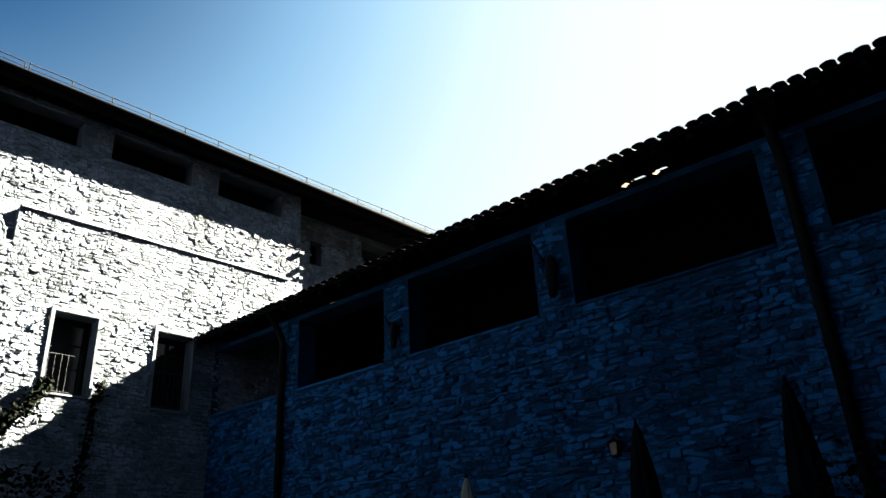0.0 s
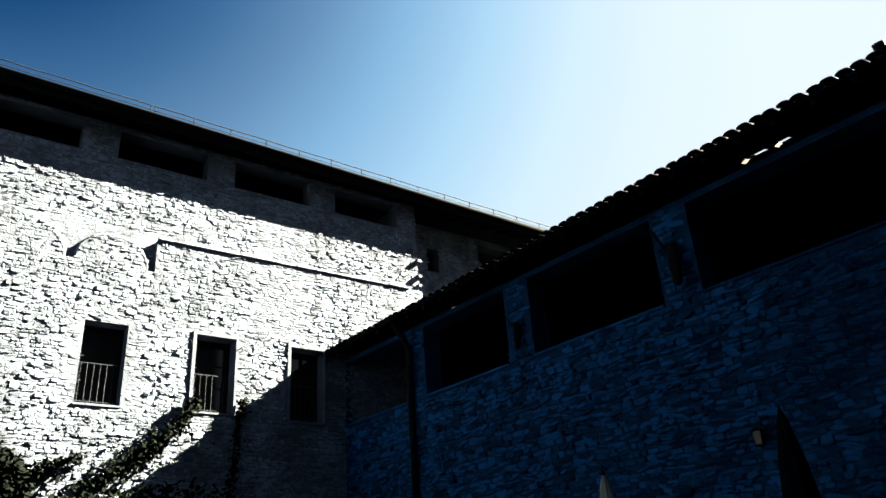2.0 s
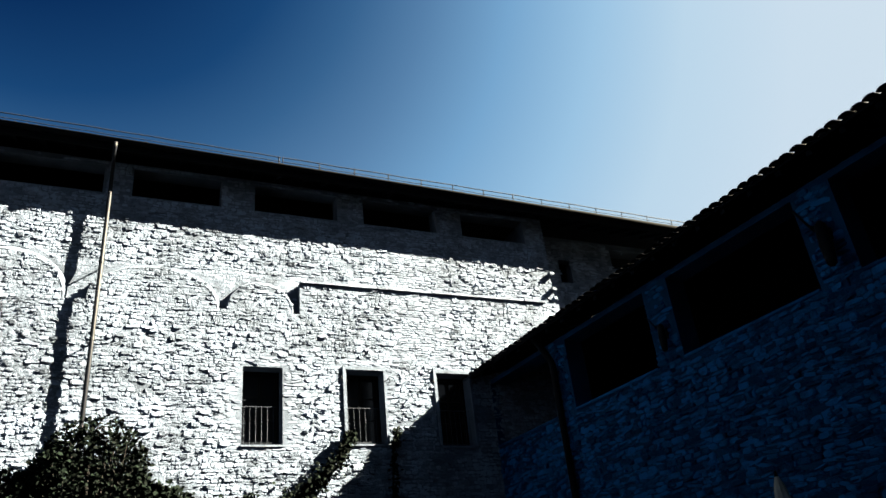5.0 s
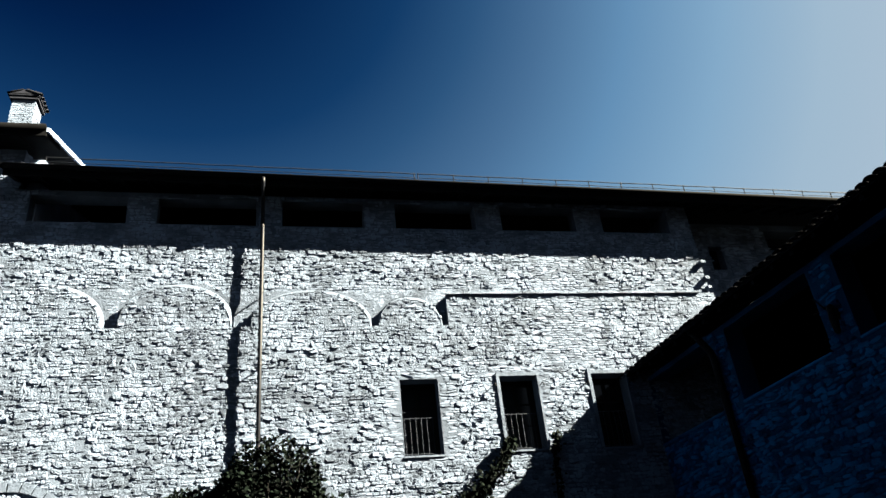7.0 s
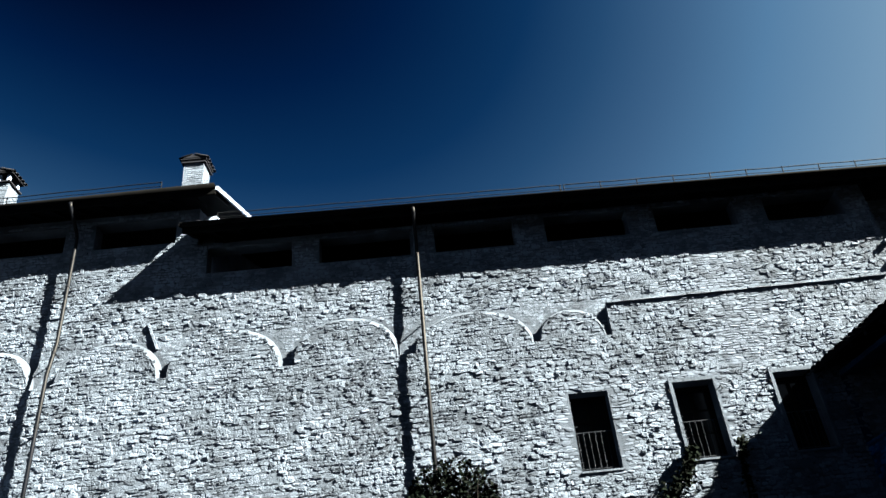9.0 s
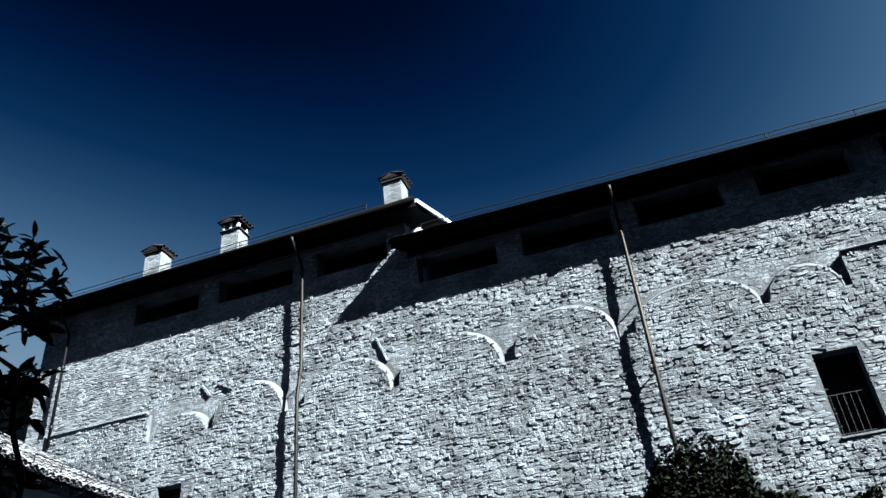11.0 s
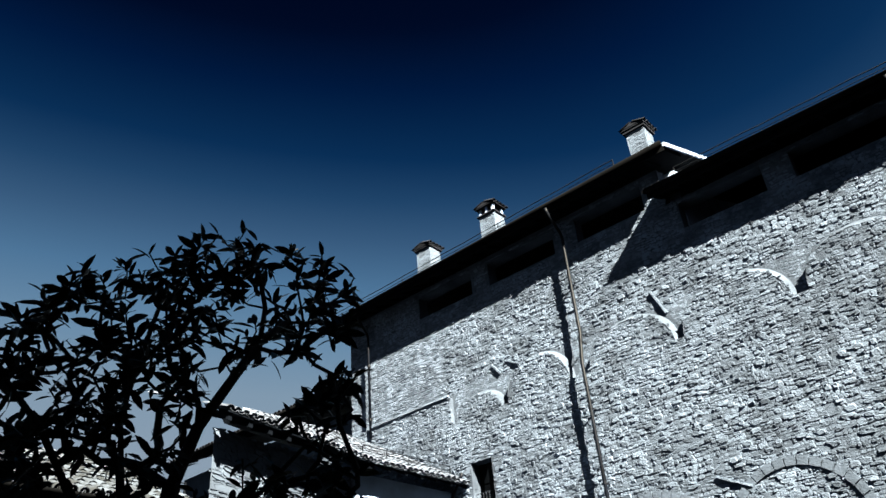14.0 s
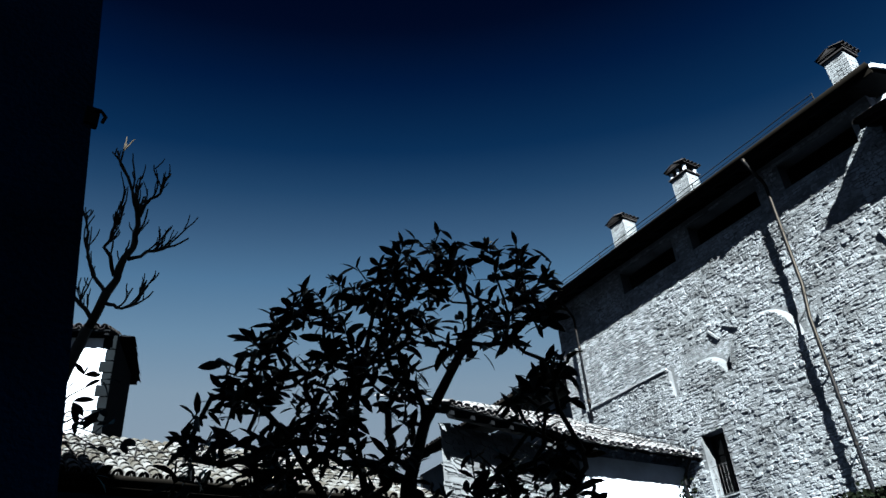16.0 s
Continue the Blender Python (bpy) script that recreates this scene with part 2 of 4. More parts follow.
def arch_outline(x0, x1, top, z0=TOP, n=16):
    c, r = (x0 + x1) / 2, (x1 - x0) / 2
    return [(c - r * math.cos(math.pi * k / n), z0 + (top - z0) * math.sin(math.pi * k / n) ** 0.85) for k in range(n + 1)]


def arch_rim(x0, x1, top, n=28):
    """Inner outline of a walled-up arch and the sloping rendered rim round it, widest at the crown and on the weather side."""
    rnd = random.Random(int(x0 * 100))
    outer = [Vector((x, 0, z)) for x, z in arch_outline(x0, x1, top, n=n)]
    inner = []
    for i, p in enumerate(outer):
        d = (outer[min(i + 1, n)] - outer[max(i - 1, 0)]).normalized()
        nx, nz = -d.z, d.x
        w = 0.03 + 0.14 * max(0.0, 0.35 * nx + 0.85 * nz) * rnd.uniform(0.85, 1.15)
        inner.append(Vector((p.x - nx * w, 0, max(p.z - nz * w, TOP))))
    bm = bmesh.new()
    rings = []
    for o, q in zip(outer, inner):
        j = rnd.uniform(-0.012, 0.012)
        mid = q.lerp(o, 0.5)
        rings.append([bm.verts.new(c) for c in ((q.x, FRONT - 0.012, q.z), (mid.x, FRONT + DEEP * 0.38 + j, mid.z), (o.x, FRONT + DEEP - 0.03, o.z), (o.x, FRONT + DEEP + 0.03, o.z), (q.x, FRONT + DEEP + 0.03, q.z))])
    for r0, r1 in zip(rings, rings[1:]):
        for k in range(5):
            bm.faces.new((r0[k], r0[(k + 1) % 5], r1[(k + 1) % 5], r1[k]))
    bm.faces.new(rings[0]), bm.faces.new(rings[-1][::-1])
    return [(q.x, q.z) for q in inner], bm


panels, rims = [], []
for x0, x1, top in ARCHES:
    o, rim = arch_rim(x0, x1, top)
    panels.append(o)
    rims.append(rim)
panels.append([(4.3, TOP), (11.87, TOP), (11.87, 10.17), (4.3, 10.12)])
panels.append([(-18.6, TOP), (-14.1, TOP), (-14.1, 10.12), (-18.6, 10.08)])
for k, o in enumerate(panels):
    panel = structure("wall_main_arch_%d" % (k + 1), prism(bmesh.new(), o, FRONT, FRONT + DEEP), MORTAR, "walled-up arch standing proud of the upper wall" if k < 7 else "proud lower stretch of the stone wall")
    if k < len(rims):
        part("arch_rim", rims[k], LIME, panel, "pale sloping lime-rendered rim")

# ends, back and inner floors of the hall
bm = bmesh.new()
box(bm, LEFT, LEFT + 0.6, 17.63, 29.4, 0, 13.9)
structure("wall_main_west", bm, MORTAR, "west end wall of the hall")
structure("wall_gable_west", prism(bmesh.new(), [(0, 13.91), (11.75, 13.91), (11.75, 14.3), (6.1, 16.75), (0, 14.35)], 0, 0.6), MORTAR, "west gable under the higher roof", m=pose(LEFT + 0.6, 17.64, 0, 0, 0, 90))
bm = wall_mesh(-18.6, 24, 0, 13.0, 29.4, 30.0)
structure("wall_main_back", bm, MORTAR, "back wall of the hall")
structure("wall_recess", wall_mesh(RIGHT, 24, 0, 13.1, 18.1, 18.6, [(12.9, 13.35, 11.5, 12.3), (15.0, 17.2, 12.2, 12.9)]), MORTAR, "set-back shaded wall at the end of the hall")
structure("wall_recess_return", boxed(RIGHT - 0.5, RIGHT - 0.003, 17.63, 18.6, 0, 13.1), MORTAR, "return of the stone wall")
structure("wall_main_east", boxed(23.4, 24, 18.61, 29.39, 0, 13.0), MORTAR, "east end wall of the hall")
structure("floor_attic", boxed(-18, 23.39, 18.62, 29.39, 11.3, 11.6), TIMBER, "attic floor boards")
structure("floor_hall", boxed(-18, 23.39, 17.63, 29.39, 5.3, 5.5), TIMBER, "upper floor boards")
structure("wall_gable", prism(bmesh.new(), [(0, 12.4), (12.4, 12.4), (12.4, 15.5), (6.2, 16.35), (0, 14.3)], 0, 0.6), PLASTER, "plastered gable of the higher roof", m=pose(STEP + 0.33, 17.6, 0, 0, 0, 90))

# ---- roofs of the hall ----
PITCH = 0.40
EAVE_Y = FRONT - 0.585


def tile_mesh(length=0.46, r=0.105, r2=0.085, thick=0.014, seg=6, pan=False, mat=TILE):
    """A half-round clay tile that runs up the slope along +y, rounded side up (pan: hollow side up)."""
    bm = bmesh.new()
    rows = []
    for y, q in ((0, r), (length, r2)):
        for t in (0, thick):
            ring = []
            for k in range(seg + 1):
                an = math.pi * k / seg
                z = (q - t) * math.sin(an)
                ring.append(bm.verts.new(((q - t) * math.cos(an), y, -z if pan else z)))
            rows.append(ring)
    o0, i0, o1, i1 = rows
    for k in range(seg):
        bm.faces.new((o0[k], o0[k + 1], o1[k + 1], o1[k]))
        bm.faces.new((i0[k], i1[k], i1[k + 1], i0[k + 1]))
        bm.faces.new((o0[k], i0[k], i0[k + 1], o0[k + 1]))
    bmesh.ops.recalc_face_normals(bm, faces=bm.faces)
    me = bpy.data.meshes.new("roof_tile")
    bm.to_mesh(me)
    bm.free()
    me.materials.append(mat)
    me.polygons.foreach_set("use_smooth", [True] * len(me.polygons))
    return me


COVER, PAN = tile_mesh(), tile_mesh(pan=True)
SIMPLE = tile_mesh(seg=4)
CAP_TILE = tile_mesh(mat=SHADE_TILE)
TILES = {None: COVER, SHADE_TILE: CAP_TILE, GREY_TILE: tile_mesh(mat=GREY_TILE)}


def joined(name, me, mats, mat):
    """One mesh of many placed copies of another."""
    n = len(me.vertices)
    co = np.empty(n * 3)
    me.vertices.foreach_get("co", co)
    co = co.reshape(-1, 3)
    faces = [tuple(p.vertices) for p in me.polygons]
    M = np.array([[list(r) for r in m] for m in mats])
    allv = np.einsum("mij,nj->mni", M[:, :3, :3], co) + M[:, None, :3, 3]
    out = bpy.data.meshes.new(name)
    out.from_pydata(allv.reshape(-1, 3).tolist(), [], [tuple(i + k * n for i in f) for k in range(len(mats)) for f in faces])
    out.materials.append(mat)
    out.polygons.foreach_set("use_smooth", [True] * len(out.polygons))
    return out


def tiled(parent, m, width, run, pitch, single=0, seed=0, gaps=(), first=0.0, mat=None, squash=1.0):
    """Rows of half-round tiles on a slope: m is the eave's corner, with x along the eave and y up the slope in plan. single: how many
    of the lowest tiles are objects of their own."""
    rnd = random.Random(seed)
    ang = math.atan(pitch)
    length = run / math.cos(ang)
    covers, pans, count = [], [], 0
    base = m @ Matrix.Rotation(ang, 4, "X")
    rows, cols = int(length / 0.37), int(width / 0.215)
    for j in range(rows):
        for i in range(cols + 1):
            x, y = first + i * 0.215 + rnd.uniform(-0.012, 0.012), j * 0.37 + rnd.uniform(-0.025, 0.025)
            if any(g[0] < x < g[1] and g[2] < y + 0.2 < g[3] for g in gaps):
                continue
            tip = base @ Matrix.Translation((x, y - 0.05, 0.055 + rnd.uniform(0, 0.012))) @ Matrix.Rotation(rnd.uniform(-0.03, 0.03), 4, "Z") @ Matrix.Rotation(-0.05, 4, "X") @ Matrix.Diagonal((1, 1, squash, 1))
            if j < 2 and count < single:
                ob = new("roof_tile", TILES[mat])
                ob.parent = parent
                ob.matrix_basis = tip
                count += 1
            else:
                covers.append(tip)
            if i < cols and j < 2:
                pans.append(base @ Matrix.Translation((x + 0.107, y - 0.03, 0.1 * squash)) @ Matrix.Rotation(-0.05, 4, "X") @ Matrix.Diagonal((1, 1, squash, 1)))
    rest = tagged(new("tile_field", joined("roof_tiles", SIMPLE, covers, mat or TILE)), kind="stuff")
    rest.parent = parent
    if pans:
        low_tiles = tagged(new("under_tile_field", joined("under_tiles", PAN, pans, mat or TILE)), kind="stuff")
        low_tiles.parent = parent


OVERLAP = 0.4      # how far the boards reach under the tiles above a gap


def roof_thing(name, m, width, run, pitch, label, thick=0.10, rafters=0.0, single=0, seed=0, gutter=True, tail=0.0, gaps=(), mat=None, lift=0.0, squash=1.0):
    """A sloping roof: boards, rafters under the eave, gutter and tiles. The frame is that of tiled()."""
    t = thing(name, m, label, "roof", kind="structure")
    bm = bmesh.new()
    xs = sorted({0.0, width, *[v for g in gaps for v in g[:2]]})
    ys = sorted({0.0, run, *[v * math.cos(math.atan(pitch)) for g in gaps for v in (g[2], g[3] - OVERLAP)]})
    for x0, x1 in zip(xs, xs[1:]):
        for y0, y1 in zip(ys, ys[1:]):
            if any(g[0] <= (x0 + x1) / 2 <= g[1] and g[2] <= (y0 + y1) / 2 / math.cos(math.atan(pitch)) <= g[3] - OVERLAP for g in gaps):
                continue
            slab(bm, [(x0, y0, y0 * pitch), (x1, y0, y0 * pitch), (x1, y1, y1 * pitch), (x0, y1, y1 * pitch)], 0.035)
    part("roof_boards", bm, TIMBER, t, "timber boarding with the eave's shade toned in")
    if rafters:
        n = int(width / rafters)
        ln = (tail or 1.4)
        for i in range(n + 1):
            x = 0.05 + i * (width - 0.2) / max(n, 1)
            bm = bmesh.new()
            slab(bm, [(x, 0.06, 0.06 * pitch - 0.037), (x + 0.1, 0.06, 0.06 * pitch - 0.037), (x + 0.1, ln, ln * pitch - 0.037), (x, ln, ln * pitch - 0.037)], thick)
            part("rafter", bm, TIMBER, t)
    if gutter:
        bm = bmesh.new()
        r, seg = 0.085, 7
        ends = []
        for x in (0.0, width):
            ends.append([[bm.verts.new((x, -0.075 - q * math.cos(math.pi * k / seg), lift - q * math.sin(math.pi * k / seg))) for k in range(seg + 1)] for q in (r, r - 0.008)])
        for q in (0, 1):
            for k in range(seg):
                bm.faces.new((ends[0][q][k], ends[0][q][k + 1], ends[1][q][k + 1], ends[1][q][k]))
        for x in (0, 1):
            bm.faces.new(ends[x][0])
        for k in (0, seg):
            bm.faces.new((ends[0][0][k], ends[1][0][k], ends[1][1][k], ends[0][1][k]))
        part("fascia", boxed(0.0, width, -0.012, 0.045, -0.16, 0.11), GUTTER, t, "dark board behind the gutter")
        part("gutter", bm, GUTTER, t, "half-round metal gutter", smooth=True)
    tiled(t, Matrix(), width, run, pitch, single, seed, gaps, mat=mat, squash=squash)
    return t


LOW_X0, LOW_X1, HIGH_X0, HIGH_X1 = -6.24, 24.4, -19.35, -5.45
low_roof = roof_thing("hall_roof", pose(LOW_X0, EAVE_Y, 13.15, 0, 0.72, -0.0), LOW_X1 - LOW_X0, 7.6, PITCH, "long tiled roof with deep timber eaves, toned dark as in shade", rafters=0.62, single=100, seed=1, mat=SHADE_TILE, lift=0.09)
high_roof = roof_thing("higher_hall_roof", pose(HIGH_X0, FRONT - 0.63, 14.10, 0, -0.85, 0), HIGH_X1 - HIGH_X0, 7.1, PITCH, "higher tiled roof with deep eaves and chimneys", rafters=0.62, single=60, seed=2, mat=SHADE_TILE, lift=0.09)
for nm, x0, x1, z in (("hall_roof_back", LOW_X0, LOW_X1, 13.0), ("higher_hall_roof_back", HIGH_X0, HIGH_X1, 14.2)):
    roof_thing(nm, pose(x1, 31.0, z, 0, 0, 180), x1 - x0, 7.6, PITCH, "far slope of the tiled roof", seed=5)
bm = bmesh.new()
slab(bm, [(HIGH_X1, -0.02, 0.16), (HIGH_X1 + 0.06, -0.02, 0.16), (HIGH_X1 + 0.06, 7.1, 0.16 + 7.1 * PITCH), (HIGH_X1, 7.1, 0.16 + 7.1 * PITCH)], 0.12)
tagged(part("verge_board", bm, PLASTER, m=pose(0, FRONT - 0.63, 14.22)), "pale verge board along the gable edge", "verge board", kind="structure")

# ---- long dark wing: from the corner (9.3, 17) towards and past the viewer ----
WING = pose(9.3, 17.0, 0, 0, 0, -84.68)      # x along the wing, -y out into the courtyard
WLEN, SILL = 26.0, 6.02
PIERS = [(2.60, 3.21), (5.85, 6.53), (9.53, 10.26), (13.58, 14.34), (17.6, 18.3), (21.6, 22.3)]
edges = [0.02] + [v for p in PIERS for v in p] + [WLEN - 0.5]
BAYS = [(edges[i], edges[i + 1]) for i in range(0, len(edges) - 1, 2)]
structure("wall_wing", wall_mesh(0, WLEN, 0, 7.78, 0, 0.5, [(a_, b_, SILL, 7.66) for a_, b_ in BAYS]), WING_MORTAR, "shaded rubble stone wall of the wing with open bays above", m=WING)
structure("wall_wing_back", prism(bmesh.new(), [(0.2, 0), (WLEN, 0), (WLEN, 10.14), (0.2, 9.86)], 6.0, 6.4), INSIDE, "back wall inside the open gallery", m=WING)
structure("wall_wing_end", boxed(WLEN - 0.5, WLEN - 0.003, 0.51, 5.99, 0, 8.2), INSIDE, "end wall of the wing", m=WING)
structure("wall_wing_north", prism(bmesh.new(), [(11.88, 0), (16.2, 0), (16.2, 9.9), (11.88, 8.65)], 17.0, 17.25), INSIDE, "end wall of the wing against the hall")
structure("floor_gallery", boxed(0.0, WLEN - 0.51, 0.51, 5.99, 4.8, 5.0), TIMBER, "gallery floor boards", m=WING)
WING_GAPS = [(11.45, 12.27, 1.46, 2.1), (3.42, 4.22, 1.46, 2.1)]
wing_roof = roof_thing("wing_roof", pose(8.7, 17.0, 7.805, 0, 0, -86.34) @ pose(-0.2, 0, 0), WLEN + 0.5, 7.6, 0.30, "low tiled roof of the wing with wavy half-round tile ends", rafters=0.6, tail=6.5, single=120, seed=3, gutter=False, mat=SHADE_TILE, gaps=WING_GAPS, squash=0.45)

# ---- unseen walls added behind the viewer to block the sun; battered buttress beside them ----
structure("wall_sun_block", boxed(1.0, 13, -3.0, -2.4, 0, 16.5), MORTAR, "unseen tall wall added behind the viewer to block the sun")
structure("wall_sun_block_west", boxed(-5, 0.99, -3.0, -2.4, 0, 13.8), MORTAR, "unseen lower wall added behind the viewer to block the sun")
bm = bmesh.new()
y_of = lambda z: 0.535 - 0.0925 * z
outl = [(-2.39, 0), (y_of(0), 0), (y_of(9.5), 9.5), (-2.39, 9.5)]
a_ = [bm.verts.new((-3.0, y, z)) for y, z in outl]
b_ = [bm.verts.new((-4.0, y, z)) for y, z in outl]
bm.faces.new(a_), bm.faces.new(b_[::-1])
for i in range(4):
    j = (i + 1) % 4
    bm.faces.new((a_[i], b_[i], b_[j], a_[j]))
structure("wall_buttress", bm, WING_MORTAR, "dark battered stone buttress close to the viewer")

# ---- small wing to the west with a bent eave ----
structure("wall_west_wing", boxed(-20, -14.3, 13.3, 16.99, 0, 7.3), PLASTER, "white plastered small wing against the hall")
WB = pose(-13.6 - 0.85, 13.3, 0, 0, 0, math.degrees(math.atan2(-4.9, 0.92)))
bm = bmesh.new()
a_ = [bm.verts.new((x, y, 0)) for x, y in ((0, 0), (4.7, 0), (1.0, -3.9), (0, -3.9))]
b_ = [bm.verts.new((v_.co.x, v_.co.y, 7.3)) for v_ in a_]
bm.faces.new(a_), bm.faces.new(b_)
for i in range(4):
    j = (i + 1) % 4
    bm.faces.new((a_[i], a_[j], b_[j], b_[i]))
structure("wall_west_wing_south", bm, MORTAR, "rubble stone part of the small wing with a slanting end", m=WB)
roof_thing("west_wing_roof", pose(-13.6, 13.2, 7.36, 0, 0, 90), 3.78, 5.6, 0.55, "sunlit tiled roof of the small wing against the hall", rafters=0.6, tail=0.9, single=60, seed=4, gutter=False, squash=0.6)
# the south end of this roof runs back at a slant
roof_thing("west_wing_roof_south", pose(-12.68, 8.4, 7.36, 0, 0, 100.6), 5.0, 2.6, 0.40, "sunlit tiled roof of the small wing, bent at the eave", thick=0.16, rafters=0.6, tail=0.6, single=60, seed=6, gutter=False, squash=0.6, gaps=[(0.0, 0.36 * k, 0.37 * k, 0.37 * (k + 1) + OVERLAP) for k in range(1, 8)])

# ---- lower tiled house further west, and the white house behind it ----
roof_thing("low_house_roof", pose(-13.5, -4.0, 5.55, 0, 0, 90), 12.6, 3.9, 0.5, "grey half-round tile roof of a low house, sunlit", rafters=0.7, tail=0.9, single=100, seed=7, mat=GREY_TILE)
roof_thing("low_house_roof_back", pose(-21.3, 8.6, 5.55, 0, 0, -90), 12.6, 3.9, 0.5, "far slope of the low house's tiled roof", seed=8)
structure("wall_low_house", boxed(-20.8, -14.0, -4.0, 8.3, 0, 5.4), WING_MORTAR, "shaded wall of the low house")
WHITE = pose(-20.0, 2.81, 0, 0, 0, -20)
# Face turned from the sun: its shade is painted with the near-black material.
structure("wall_white_house", boxed(-2.6, 0, -5.0, 0, 0, 11.2), INSIDE, "side of the house above the low roof, its shade painted near-black", m=WHITE)
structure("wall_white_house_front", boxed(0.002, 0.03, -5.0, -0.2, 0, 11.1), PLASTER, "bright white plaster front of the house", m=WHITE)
t = thing("corner_stones", WHITE, "corner stones at the white plaster's edge, darkened like the shaded side", "quoins", kind="structure")
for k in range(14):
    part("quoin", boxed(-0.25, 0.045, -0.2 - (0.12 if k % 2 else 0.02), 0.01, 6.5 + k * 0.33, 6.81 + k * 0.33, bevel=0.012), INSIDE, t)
roof_thing("white_house_roof", WHITE @ pose(0.45, -5.4, 11.15, 0, 0, 90), 5.3, 1.9, 0.35, "tiled roof with dark eaves on the white house", rafters=0.6, tail=0.7, seed=9, gutter=False, mat=SHADE_TILE)
roof_thing("white_house_roof_back", WHITE @ pose(-3.15, 0.1, 11.15, 0, 0, -90), 5.5, 1.9, 0.35, "far slope of the white house's roof", seed=10, gutter=False, mat=SHADE_TILE)
# lower stretch of the hall beyond its west end
structure("wall_hall_west", boxed(-30, -18.61, 17.9, 18.5, 0, 11.6), MORTAR, "lower stretch of the hall beyond its end")
roof_thing("hall_roof_west", pose(-30, 17.0, 12.05, 0, 0, 0), 11.39, 6.0, PITCH, "lower tiled roof beyond the hall's end", rafters=0.7, seed=11, mat=SHADE_TILE)

# ---- chimneys ----
def brick_courses(bm, w, d, z0, z1, course=0.075, seed=0):
    rnd = random.Random(seed)
    z, row = z0, 0
    while z < z1 - 0.02:
        h = min(course, z1 - z) - 0.012
        for side in range(4):
            ln = w if side % 2 == 0 else d
            x = -ln / 2 - (0.12 if row % 2 else 0.0)
            while x < ln / 2:
                a0, a1 = max(x + 0.006, -ln / 2), min(x + 0.234, ln / 2)
                if a1 - a0 > 0.03:
                    o = (d if side % 2 == 0 else w) / 2
                    p = rnd.uniform(0.0, 0.014)
                    pts = [(a0, -o - p), (a1, -o - p), (a1, -o + 0.02), (a0, -o + 0.02)]
                    c_, s_ = ((1, 0), (0, 1), (-1, 0), (0, -1))[side]
                    pts = [(px * c_ - py * s_, px * s_ + py * c_) for px, py in pts]
                    lo = [bm.verts.new((px, py, z)) for px, py in pts]
                    hi = [bm.verts.new((px, py, z + h)) for px, py in pts]
                    bm.faces.new(hi), bm.faces.new(lo[::-1])
                    for i in range(4):
                        bm.faces.new((lo[i], lo[(i + 1) % 4], hi[(i + 1) % 4], hi[i]))
                x += 0.245
        z += course
        row += 1
    return bm


def chimney(x, y, z0, z1, w, d, arcade, plain, label, seed):
    t = thing("chimney", pose(x, y, 0), label, "chimney", "chimneys on the higher roof")
    cap = z1 - 0.30
    if arcade:
        cap = z1 - 0.55
    part("shaft", boxed(-w / 2 + 0.012, w / 2 - 0.012, -d / 2 + 0.012, d / 2 - 0.012, z0, cap), MORTAR, t)
    tagged(part("brickwork", brick_courses(bmesh.new(), w - 0.02, d - 0.02, z0, cap, seed=seed), STONE, t), kind="stuff")
    part("ledge", boxed(-w / 2 - 0.06, w / 2 + 0.06, -d / 2 - 0.06, d / 2 + 0.06, cap, cap + 0.06, bevel=0.01), SHADE_TILE, t, "projecting clay ledge")
    zt = cap + 0.06
    if arcade or not plain:
        h = 0.27 if arcade else 0.05
        nx = 3 if arcade else 2
        for i in range(nx):
            for sy in (-1, 1):
                bx = -w / 2 + 0.06 + i * (w - 0.12) / (nx - 1)
                part("post", boxed(bx - 0.045, bx + 0.045, sy * (d / 2 - 0.06) - 0.045, sy * (d / 2 - 0.06) + 0.045, zt, zt + h, bevel=0.006), PLASTER, t)
        zt += h
    part("cap_slab", boxed(-w / 2 - 0.08, w / 2 + 0.08, -d / 2 - 0.08, d / 2 + 0.08, zt, zt + 0.05, bevel=0.008), SHADE_TILE, t)
    bm = bmesh.new()
    prism(bm, [(-w / 2 - 0.10, zt + 0.05), (w / 2 + 0.10, zt + 0.05), (0, zt + 0.20)], -d / 2 - 0.09, d / 2 + 0.09)
    part("cap_roof", bm, SHADE_TILE, t, "little two-sided clay roof")
    for k in range(5):
        for sg in (-1, 1):
            ob = new("cap_tile", CAP_TILE)
            ob.parent = t
            yy = -d / 2 - 0.05 + k * (d + 0.1) / 4
            slope = math.atan2(0.15, w / 2 + 0.1)
            ob.matrix_basis = pose(sg * (w / 2 + 0.13), yy, zt + 0.04) @ Matrix.Rotation(sg * math.pi / 2, 4, "Z") @ Matrix.Rotation(slope, 4, "X") @ Matrix.Diagonal((0.72, (w / 2 + 0.12) / 0.46, 0.6, 1))
    return t


chimney(-6.78, 18.5, 14.9, 17.06, 0.62, 0.6, False, False, "squat brick chimney with a small tiled cap on the higher roof", 1)
chimney(-12.68, 18.5, 14.9, 17.23, 0.66, 0.6, True, False, "brick chimney with an open pillared cap on the higher roof", 2)
chimney(-15.72, 18.5, 14.7, 17.0, 0.66, 0.6, False, True, "pale plastered chimney with a small tiled cap", 3)


